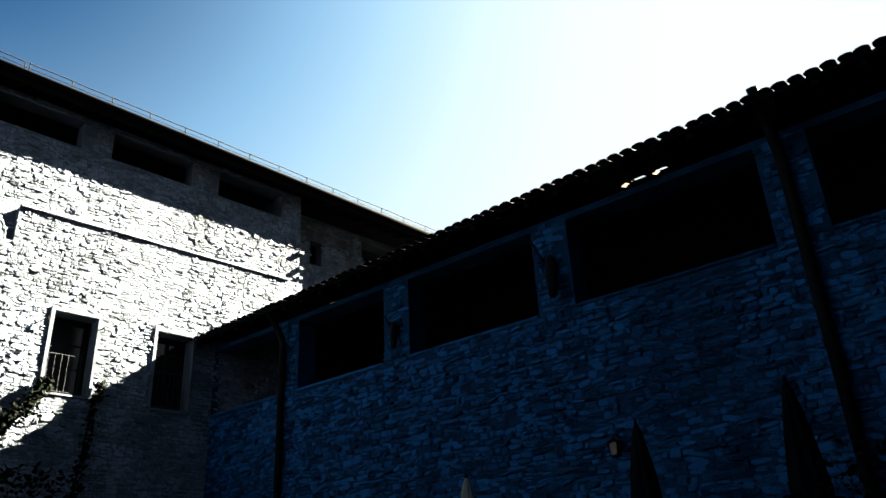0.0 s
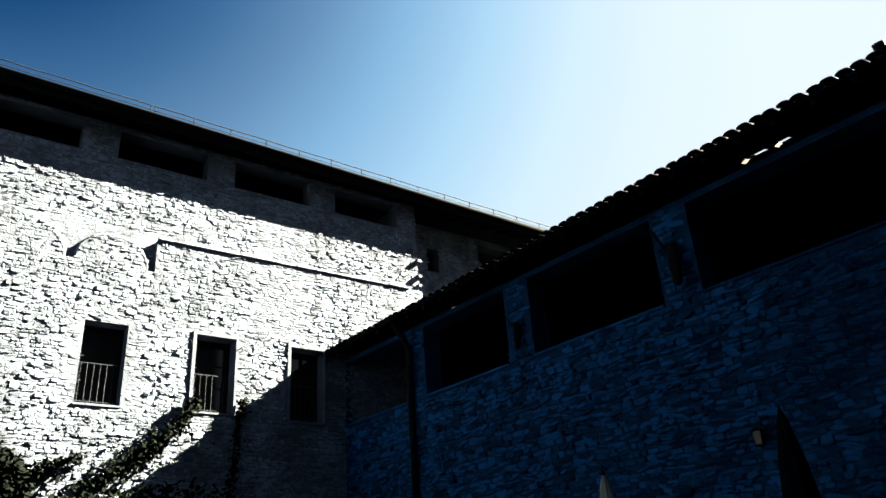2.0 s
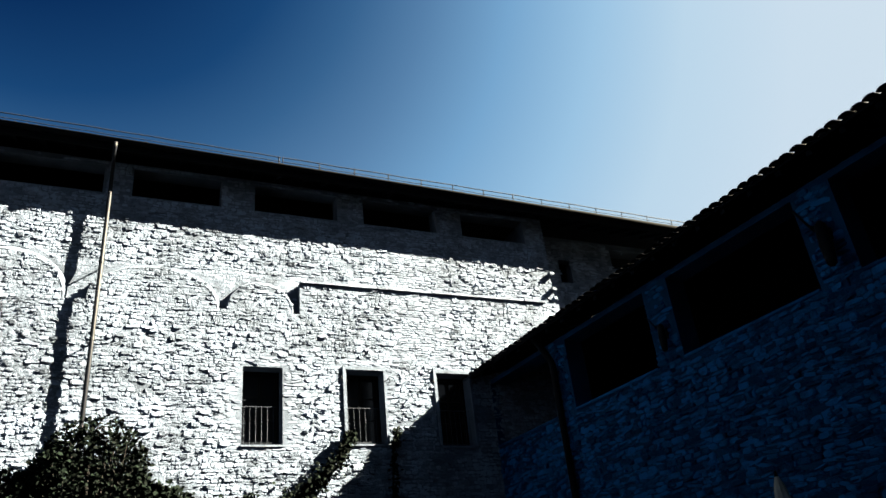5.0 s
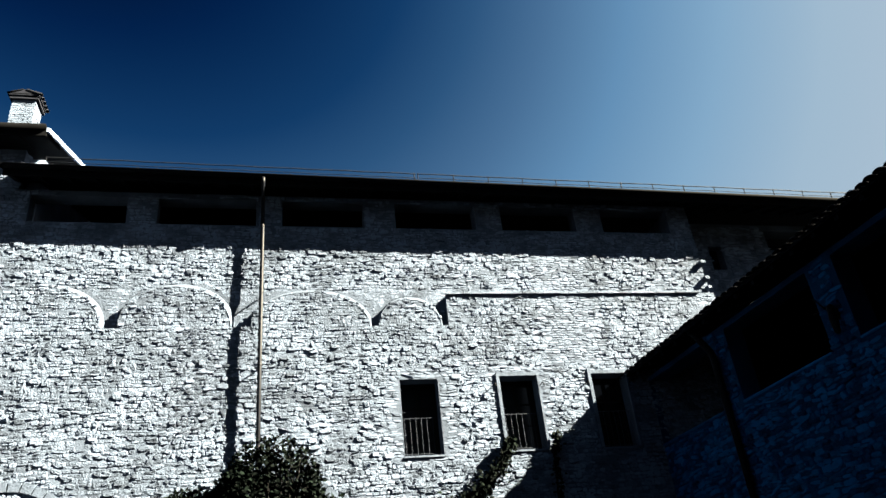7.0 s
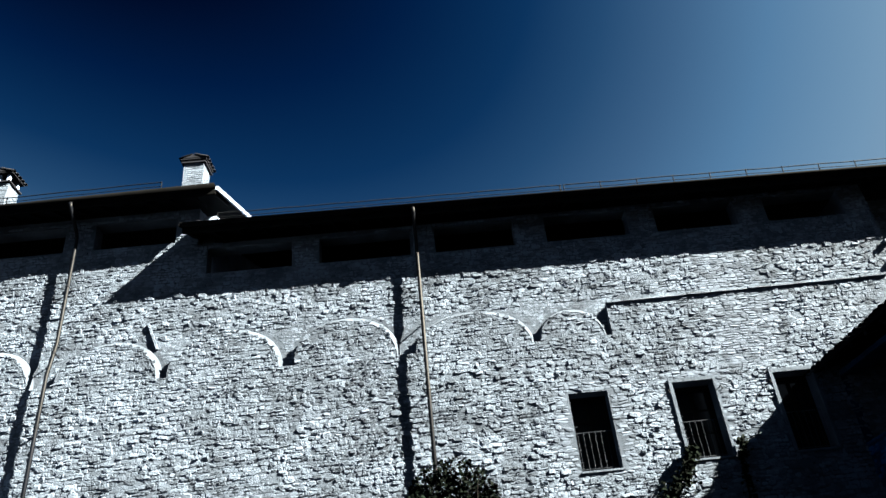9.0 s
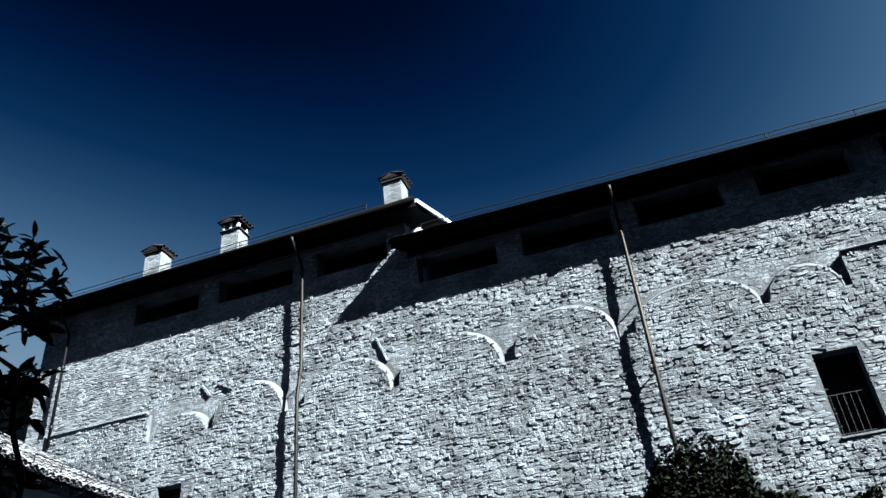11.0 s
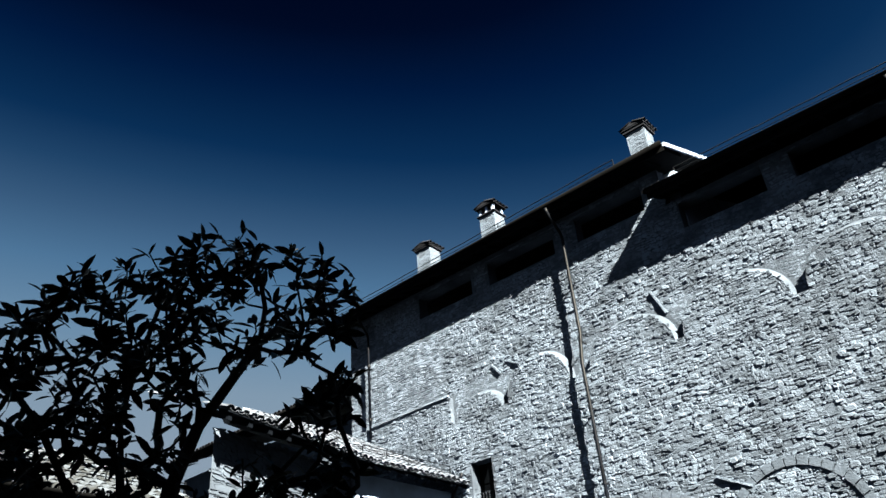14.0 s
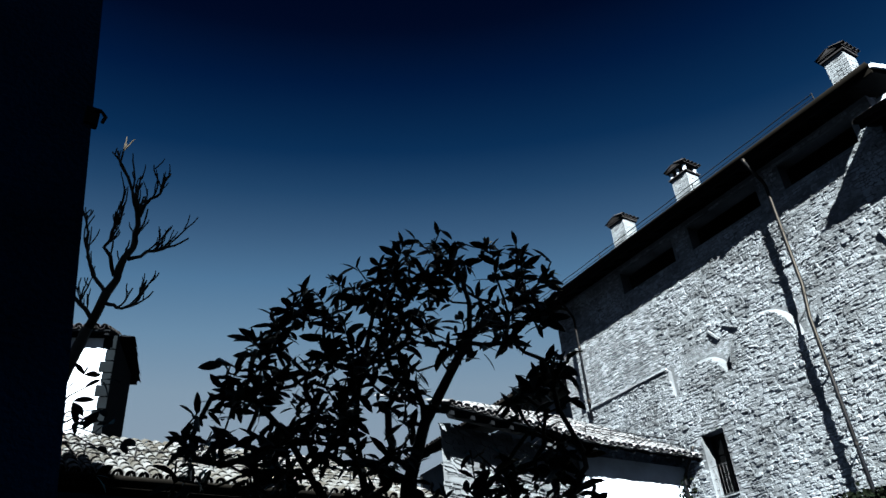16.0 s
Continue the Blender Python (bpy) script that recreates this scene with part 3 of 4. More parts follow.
# ---- wires on short posts along the eaves ----
def eave_rail(x0, x1, y, z_of, label, step=0.97, m=None):
    t = thing("eave_rail", m or pose(x0, y, z_of(x0)), label, "rail")
    n = int((x1 - x0) / step)
    for i in range(n + 1):
        x = i * step
        z = z_of(x0 + x) - z_of(x0)
        bm = tube(bmesh.new(), [(x, 0.02, z - 0.02), (x, 0.0, z + 0.27)], 0.014, 6)
        part("post", bm, IRON, t)
    for h, r in ((0.25, 0.014), (0.12, 0.010)):
        bm = tube(bmesh.new(), [(k * (x1 - x0) / 20, 0.0, z_of(x0 + k * (x1 - x0) / 20) - z_of(x0) + h + 0.008 * math.sin(k * 2.1)) for k in range(21)], r, 5)
        part("wire", bm, IRON, t)


eave_rail(-5.35, 3.7, EAVE_Y - 0.02, lambda x: 13.28 - (x + 6.62) * 0.01257, "taut double wire along the eave of the hall", step=9.0)
eave_rail(3.75, 17.6, EAVE_Y - 0.02, lambda x: 13.28 - (x + 6.62) * 0.01257, "thin wire rail on short iron posts along the eave")
eave_rail(-19.2, -6.9, FRONT - 0.69, lambda x: 14.21 + (x + 19.35) * 0.0148, "thin wire rail on short posts along the higher eave", step=4.1)
eave_rail(0, 10.2, 0, lambda x: 0.0, "low metal snow guard across the sunlit tiles", step=0.85, m=pose(-14.35, -1.6, 6.08, 0, 0, 90))
eave_rail(0, 3.4, 0, lambda x: 0.0, "low metal snow guard on the small wing's roof", step=0.85, m=pose(-14.1, 13.4, 7.72, 0, 0, 90))


# ---- downpipes ----
def downpipe(m, top, foot, r, out, reach, mat, label, elbow=True, step=None):
    """m: on the wall's face, -y out of it. The pipe hangs `out` off the wall and leans in by the set-back at the height `step`; the
    elbow reaches to the gutter."""
    t = thing("downpipe", m, label, "downpipe", "downpipes")
    inset = DEEP if step else 0.0
    pts = [(0, -out, foot)] + ([(0, -out, step - 0.45), (0, inset - out, step + 0.45)] if step else []) + [(0, inset - out, top - 0.12), (0, inset - out - 0.04, top)]
    if elbow:
        pts += [(0, -reach + 0.05, top + (reach - out) * 1.05), (0, -reach, top + (reach - out) * 1.05 + 0.12)]
    part("pipe", tube(bmesh.new(), pts, r, 12), mat, t, smooth=True)
    z = foot + 0.6
    while z < top - 0.2:
        y = -out + (inset * min(max((z - step) / 0.9 + 0.5, 0.0), 1.0) if step else 0.0)
        part("socket_ring", tube(bmesh.new(), [(0, y, z), (0, y, z + 0.07)], r + 0.008, 12), mat, t)
        part("wall_clip", boxed(-0.012, 0.012, y, y + out + 0.03, z + 0.02, z + 0.05), IRON, t)
        z += 1.9
    return t


downpipe(pose(-0.25, FRONT, 0), 12.5, 0.0, 0.05, 0.27, 0.7, COPPER, "slim grey metal downpipe on the sunlit stone front", step=9.95)
downpipe(pose(-9.24, FRONT, 0), 13.6, 0.0, 0.05, 0.27, 0.74, COPPER, "slim grey metal downpipe below the higher eave", step=9.95)
downpipe(pose(-17.45, FRONT, 0), 13.45, 9.75, 0.045, 0.06, 0.72, COPPER, "short metal downpipe ending above the small wing's roof")
downpipe(WING @ pose(2.81, 0, 0), 7.3, 0.0, 0.075, 0.13, 0.6, IRON, "dark downpipe against the shaded wing wall")
downpipe(WING @ pose(13.96, 0, 0), 7.35, 0.0, 0.085, 0.14, 0.8, IRON, "dark downpipe against a stone pier of the wing")
downpipe(pose(-14.3, 16.75, 0, 0, 0, 90), 7.0, 3.0, 0.045, 0.12, 0.65, COPPER, "bent metal downpipe at the corner of the small wing")


# ---- windows of the hall ----
def hall_window(k, x0, x1, z0, z1, plaster):
    w, h = x1 - x0, z1 - z0
    t = thing("window_%d" % k, pose(x0, FRONT, z0), "tall dark casement window in the stone front", "window", kind="structure")
    fr = bmesh.new()
    for a_, b_, c_, d_ in ((0, 0.06, 0, h), (w - 0.06, w, 0, h), (0.06, w - 0.06, h - 0.06, h), (0.06, w - 0.06, 0, 0.07)):
        box(fr, a_, b_, 0.36, 0.43, c_, d_)
    part("window_frame", fr, PAINT, t)
    for i in range(2):
        s = bmesh.new()
        a0, a1 = 0.065 + i * (w / 2 - 0.065), w / 2 - 0.003 + i * (w / 2 - 0.062)
        for b0, b1, c0, c1 in ((a0, a0 + 0.045, 0.075, h - 0.065), (a1 - 0.045, a1, 0.075, h - 0.065)):
            box(s, b0, b1, 0.37, 0.415, c0, c1)
        for zz in (0.075, h * 0.36, h * 0.66, h - 0.11):
            box(s, a0 + 0.045, a1 - 0.045, 0.372, 0.41, zz, zz + 0.035)
        sash = part("sash", s, PAINT, t)
        g = part("pane", boxed(a0 + 0.04, a1 - 0.04, 0.39, 0.396, 0.08, h - 0.07), GLASS, sash)
    part("window_sill", boxed(-0.03, w + 0.03, -0.045, 0.36, -0.06, -0.004, bevel=0.012), LIME, t, "pale stone sill")
    if plaster:
        bm = bmesh.new()
        for a_, b_, c_, d_ in ((-0.08, -0.002, 0, h + 0.09), (w + 0.002, w + 0.06, 0, h + 0.09), (-0.002, w + 0.002, h + 0.002, h + 0.09)):
            box(bm, a_, b_, -0.055, 0.03, c_, d_)
        part("surround", bm, LIME, t, "smooth white plaster surround")
        for xx in (-0.16, w + 0.1):
            part("shutter_hook", tube(bmesh.new(), [(xx, 0.0, h * 0.88), (xx, -0.16, h * 0.88), (xx + 0.02, -0.18, h * 0.88 - 0.09)], 0.014, 6), IRON, t)
    r = thing("window_railing", pose(x0, FRONT, z0), "waist-high grey iron railing in the window opening", "railing", "window railings")
    bars = 7
    for i in range(bars):
        x = 0.06 + i * (w - 0.12) / (bars - 1)
        part("bar", tube(bmesh.new(), [(x, 0.1, 0.03), (x, 0.1, h * 0.49)], 0.0045, 6), STEEL, r)
    for zz in (0.06, h * 0.49):
        part("rail", boxed(0.0, w, 0.094, 0.106, zz, zz + 0.009), STEEL, r)
    for zz in (0.22, 0.5, h * 0.49 + 0.15):
        part("wall_pin", tube(bmesh.new(), [(0.0, 0.1, zz), (0.09, 0.1, zz)], 0.008, 6), STEEL, r)


for k, (x0, x1, z0, z1) in enumerate(WINDOWS):
    hall_window(k + 1, x0, x1, z0, z1, k in (1, 2))
t = thing("window_5", pose(12.9, 18.1, 11.5), "small dark window in the set-back wall", "window", kind="structure")
part("window_frame", wall_mesh(0, 0.45, 0, 0.8, 0.3, 0.36, [(0.05, 0.4, 0.05, 0.75)]), PAINT, t)
part("pane", boxed(0.05, 0.4, 0.32, 0.33, 0.05, 0.75), GLASS, t)


# ---- string courses, slanting stubs, lower arch bands on the front ----
def ledge(x0, x1, z, dz):
    rnd = random.Random(int(x0 * 10))
    t = thing("string_course", pose(x0, FRONT, z), "thin projecting string course of stone slabs", "string course", kind="structure")
    x = 0.0
    while x < x1 - x0 - 0.05:
        ln = min(rnd.uniform(0.35, 0.8), x1 - x0 - x)
        part("slab", boxed(x + 0.004, x + ln - 0.004, -0.055 - rnd.uniform(0, 0.02), 0.05, x * dz - 0.03, x * dz + 0.025 + rnd.uniform(0, 0.01)), STONE, t)
        x += ln


ledge(4.3, 11.4, 10.14, 0.006)
ledge(-17.45, -14.1, 10.13, 0.006)
for x0, z0, x1, z1 in ((-7.13, 10.85, -6.83, 10.1), (-11.97, 10.62, -11.45, 10.33), (-12.48, 10.66, -12.19, 10.28), (-6.61, 5.87, -5.87, 5.5)):
    ln, an = math.hypot(x1 - x0, z1 - z0), math.degrees(math.atan2(z1 - z0, x1 - x0))
    ob = part("slab_stub", boxed(0, ln, -0.07, 0.2, -0.03, 0.03, bevel=0.008), STONE, m=pose(x0, FRONT + (DEEP if z0 > 10 else 0), z0, 0, -an, 0))
    tagged(ob, "slanting stone slab stub set in the wall", "stone stub", "slab stubs")
for cx, r, top in ((-5.1, 1.35, 5.72), (0.35, 1.55, 5.55), (-8.2, 1.2, 5.72)):
    t = thing("arch_band", pose(cx, FRONT, top - r), "pale stone band of a walled-up arch", "arch band", kind="structure")
    n = 18
    for k in range(n):
        a0, a1 = math.pi * (k + 0.06) / n, math.pi * (k + 0.94) / n
        o = [(r * math.cos(a0), r * math.sin(a0)), ((r + 0.19) * math.cos(a0), (r + 0.19) * math.sin(a0)), ((r + 0.19) * math.cos(a1), (r + 0.19) * math.sin(a1)), (r * math.cos(a1), r * math.sin(a1))]
        part("voussoir", prism(bmesh.new(), o, -0.045, 0.03), LIME, t)


t = thing("toothing_stones", pose(RIGHT, FRONT, 0), "stones left jutting from the end of the sunlit wall", "stones", kind="structure")
for k, (z, ln) in enumerate(((10.32, 0.03), (10.62, 0.05), (11.12, 0.06))):
    part("stone", boxed(-0.1, ln, 0.02, 0.34, z, z + 0.11, bevel=0.015), STONE, t)
t = thing("wall_hook", pose(-3.0, 0.155, 4.1), "small iron hook on the dark buttress", "hook")
part("plate", boxed(-0.03, 0.012, -0.03, 0.03, -0.05, 0.05, bevel=0.004), IRON, t)
part("hook", tube(bmesh.new(), [(0, 0.0, 0.02), (0.02, 0.03, 0.03), (0.02, 0.055, 0.0), (0.02, 0.045, -0.035)], 0.009, 6), IRON, t)

# ---- lamps on the wing ----
def bracket_lamp(s, z, size):
    t = thing("wall_floodlight", WING @ pose(s, 0, z), "dark iron lamp on a bracket against a stone pier", "wall lamp", "pier lamps")
    k = size
    part("wall_plate", boxed(-0.05 * k, 0.05 * k, -0.03, 0.01, -0.16 * k, 0.16 * k, bevel=0.008), IRON, t)
    part("arm", tube(bmesh.new(), [(0, -0.02, 0.1 * k), (-0.12 * k, -0.28 * k, 0.2 * k), (-0.2 * k, -0.45 * k, 0.5 * k)], 0.022 * k, 8), IRON, t)
    part("strut", tube(bmesh.new(), [(0, -0.02, -0.12 * k), (-0.12 * k, -0.28 * k, 0.18 * k)], 0.014 * k, 6), IRON, t)
    bm = tube(bmesh.new(), [(0.02, -0.2 * k, 0.22 * k), (0.02, -0.22 * k, 0.16 * k), (0.03, -0.26 * k, -0.2 * k), (0.03, -0.28 * k, -0.52 * k), (0.03, -0.285 * k, -0.56 * k)], [0.04 * k, 0.09 * k, 0.11 * k, 0.075 * k, 0.04 * k], 12)
    part("lamp_housing", bm, IRON, t, smooth=True)


bracket_lamp(9.98, 6.75, 1.0)
bracket_lamp(6.25, 6.62, 0.72)


def lantern(s, z):
    t = thing("wall_lantern", WING @ pose(s, 0, z), "small black iron lantern on the shaded stone wall", "lantern", "wall lanterns")
    part("wall_plate", boxed(-0.04, 0.04, -0.02, 0.01, -0.1, 0.1, bevel=0.006), IRON, t)
    part("arm", tube(bmesh.new(), [(0, -0.01, 0.05), (0, -0.12, 0.13), (0, -0.22, 0.12), (0, -0.24, 0.06)], 0.01, 6), IRON, t)
    for sx in (-1, 1):
        for sy in (-1, 1):
            part("cage_bar", tube(bmesh.new(), [(sx * 0.055, -0.24 + sy * 0.055, -0.19), (sx * 0.075, -0.24 + sy * 0.075, 0.0)], 0.007, 5), IRON, t)
    bm = tube(bmesh.new(), [(0, -0.24, 0.0), (0, -0.24, 0.01), (0, -0.24, 0.07)], [0.12, 0.115, 0.02], 4)
    part("lantern_roof", bm, IRON, t)
    part("lantern_base", boxed(-0.06, 0.06, -0.3, -0.18, -0.21, -0.19), IRON, t)
    part("lantern_glass", boxed(-0.05, 0.05, -0.29, -0.19, -0.185, -0.005), GLASS, t)


lantern(10.72, 3.68)
lantern(13.35, 3.62)


# ---- closed parasols in front of the wing ----
def parasol(x, y, top, mat, label):
    t = thing("parasol", pose(x, y, 0), label, "parasol", "closed parasols")
    part("pole", tube(bmesh.new(), [(0, 0, 0.06), (0, 0, top)], 0.025, 10), TIMBER, t)
    part("base", boxed(-0.3, 0.3, -0.3, 0.3, 0, 0.08, bevel=0.015), MORTAR, t, "square concrete base")
    bm, seg, rings = bmesh.new(), 24, []
    for z, r, fold in ((top + 0.02, 0.02, 0), (top - 0.12, 0.06, 0.2), (top - 0.6, 0.12, 0.35), (top - 1.2, 0.17, 0.4), (top - 1.7, 0.15, 0.35), (top - 2.1, 0.2, 0.45)):
        rings.append([bm.verts.new((r * (1 + fold * (1 if k % 3 == 0 else -0.5)) * math.cos(k * math.tau / seg), r * (1 + fold * (1 if k % 3 == 0 else -0.5)) * math.sin(k * math.tau / seg), z)) for k in range(seg)])
    for r0, r1 in zip(rings, rings[1:]):
        for k in range(seg):
            bm.faces.new((r0[k], r1[k], r1[(k + 1) % seg], r0[(k + 1) % seg]))
    bm.faces.new(rings[0])
    part("canopy", bm, mat, t, smooth=True)
    part("tie", tube(bmesh.new(), [(0, 0, top - 1.66), (0, 0, top - 1.74)], 0.19, 16), mat, t)
    part("finial", tube(bmesh.new(), [(0, 0, top), (0, 0, top + 0.08)], [0.03, 0.008], 8), TIMBER, t)


parasol(8.88, 5.21, 3.6, CANVAS, "closed dark canvas parasol on a timber pole")
parasol(9.05, 3.28, 3.76, CANVAS, "closed dark canvas parasol beside the wing wall")
parasol(8.63, 8.02, 3.3, PALE_CANVAS, "closed pale canvas parasol in the shade")


# ---- plants ----
def leaf_mesh(name, length, width, mat, fold=0.25, droop=0.2):
    bm = bmesh.new()
    mid = [bm.verts.new((0, length * t, -droop * length * t * t)) for t in (0, 0.25, 0.55, 0.82, 1)]
    sides = []
    for sg in (-1, 1):
        sides.append([bm.verts.new((sg * width * w, length * t, -droop * length * t * t + fold * width * w)) for t, w in ((0.25, 0.38), (0.55, 0.5), (0.82, 0.32))])
    for sg, sd in zip((-1, 1), sides):
        fs = [(mid[0], mid[1], sd[0]), (mid[1], mid[2], sd[1], sd[0]), (mid[2], mid[3], sd[2], sd[1]), (mid[3], mid[4], sd[2])]
        for f in fs:
            bm.faces.new(f if sg < 0 else f[::-1])
    me = bpy.data.meshes.new(name)
    bm.to_mesh(me)
    bm.free()
    me.materials.append(mat)
    me.polygons.foreach_set("use_smooth", [True] * len(me.polygons))
    return me


def ray_point(az, el, dist):
    a, e = radians(az), radians(el)
    return Vector((dist * math.sin(a), dist * math.cos(a), 1.6 + dist * math.tan(e)))


def aim(p, d, roll, size):
    q = d.to_track_quat("Y", "Z")
    return Matrix.Translation(p) @ q.to_matrix().to_4x4() @ Matrix.Rotation(roll, 4, "Y") @ Matrix.Scale(size, 4)


def magnolia():
    rnd = random.Random(11)
    base = Vector((-4.9, 2.75, 0))
    t = thing("magnolia_tree", pose(*base), "evergreen magnolia with large dark glossy leaves", "tree")
    nodes = [[Vector((0, 0, 0)), None, 0]]

    def limb(points, start=0):
        k = start
        for p in points:
            nodes.append([p - base, k, 0])
            k = len(nodes) - 1
        return k

    trunk = limb([Vector((-4.88, 2.78, 0.5)), Vector((-4.85, 2.8, 1.0)), Vector((-4.82, 2.83, 1.5))])
    limbs = [[(-61.2, 4, 5.6), (-60.8, 10, 5.5), (-60, 15.5, 5.4), (-58.6, 19.5, 5.4), (-56.3, 23, 5.4), (-54.5, 25.5, 5.4), (-52.5, 27, 5.5), (-49.5, 27, 5.6)],
             [(-62.5, 8, 5.7), (-63, 14, 5.7), (-64, 20, 5.6), (-63, 25, 5.5), (-62, 29, 5.5)],
             [(-63.5, 9, 5.4), (-66.5, 15, 5.2), (-69, 19, 5.1), (-72, 22, 5.1)],
             [(-59, 9, 5.8), (-56, 13, 6.0), (-53, 16, 6.1), (-50.5, 18.5, 6.1)]]
    for pts in limbs:
        limb([ray_point(*p) for p in pts], trunk)
    fork = min(range(len(nodes)), key=lambda i: (nodes[i][0] + base - ray_point(-54.5, 25.5, 5.4)).length)
    limb([ray_point(-54.2, 28, 5.4), ray_point(-55, 31, 5.3)], fork)
    targets = []
    while len(targets) < 375:
        az, el = rnd.uniform(-77.2, -46.6), rnd.uniform(11.5, 35)
        d = az + 55
        top = 34 - (14 * (-d / 22.5) ** 2.3 if d < 0 else 4.6 * (d / 9.4) ** 2) - 0.2
        if el > top or (az < -71.5 and el < 15.5):
            continue
        if -58.5 < az < -52.5 and 17.5 < el < 24.8 or (az > -51 and 24 < el < 26.2) or (-54 < az < -50 and 17 < el < 20):
            continue
        if (az + 61) ** 2 / 40 + (el - 16.5) ** 2 / 7 < 1 and rnd.random() < 0.55:
            continue
        targets.append(ray_point(az, el, 5.5 + rnd.uniform(-0.75, 0.75)) - base)
    root = Vector((0, 0, 1.2))
    targets.sort(key=lambda p: (p - root).length)
    tips = []
    for p in targets:
        best = min(range(3, len(nodes)), key=lambda i: (nodes[i][0] - p).length + 0.25 * (nodes[i][0] - root).length)
        q = nodes[best][0]
        k, n = best, max(2, int((p - q).length / 0.16))
        for i in range(1, n + 1):
            f = i / n
            pt = q.lerp(p, f) + Vector((rnd.uniform(-1, 1), rnd.uniform(-1, 1), rnd.uniform(-1, 1))) * 0.022 * (1 if i < n else 0) + Vector((0, 0, -0.10 * (p - q).length * math.sin(math.pi * f)))
            nodes.append([pt, k, 0])
            k = len(nodes) - 1
        tips.append(k)
    for k in tips:
        while k is not None:
            nodes[k][2] += 1
            k = nodes[k][1]
    children = {}
    for i, (p, par, w) in enumerate(nodes):
        if par is not None:
            children.setdefault(par, []).append(i)
    rad = lambda i: 0.0062 * max(nodes[i][2], 1) ** 0.46
    bm, big = bmesh.new(), bmesh.new()
    done = set()
    for i in range(len(nodes)):
        for c in children.get(i, []):
            if c in done:
                continue
            chain = [i, c]
            done.add(c)
            while children.get(chain[-1]):
                nx = max(children[chain[-1]], key=lambda j: nodes[j][2])
                if nx in done:
                    break
                chain.append(nx)
                done.add(nx)
            r = [rad(j) for j in chain]
            r[0] = min(r[0], r[1] * 1.15)
            tube(big if r[0] > 0.03 else bm, [nodes[j][0] for j in chain], r, 7 if r[0] > 0.02 else 5)
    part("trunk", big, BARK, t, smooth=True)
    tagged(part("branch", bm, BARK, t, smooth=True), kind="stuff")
    me = leaf_mesh("leaf", 0.17, 0.056, LEAF)
    mats = []
    for k in tips:
        p, par = nodes[k][0], nodes[nodes[k][1]][0]
        d0 = (p - par).normalized()
        d0 = (d0 + Vector((0, 0, 0.35))).normalized()
        n = rnd.randint(5, 9)
        for i in range(n):
            an = i * 2.4 + rnd.uniform(-0.4, 0.4)
            side = d0.orthogonal().normalized()
            sd = Matrix.Rotation(an, 3, d0) @ side
            d = (d0 * rnd.uniform(-0.1, 0.9) + sd * rnd.uniform(0.6, 1.0) + Vector((0, 0, rnd.uniform(-0.45, 0.25)))).normalized()
            mats.append(aim(p - d0 * rnd.uniform(0, 0.2), d, rnd.uniform(-1.2, 1.2), rnd.uniform(0.6, 1.15)))
    rnd.shuffle(mats)
    for m in mats[:300]:
        ob = new("leaf", me)
        ob.parent = t
        ob.matrix_basis = m
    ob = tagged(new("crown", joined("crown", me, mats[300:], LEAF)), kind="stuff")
    ob.parent = t
    return me


magnolia_leaf = magnolia()


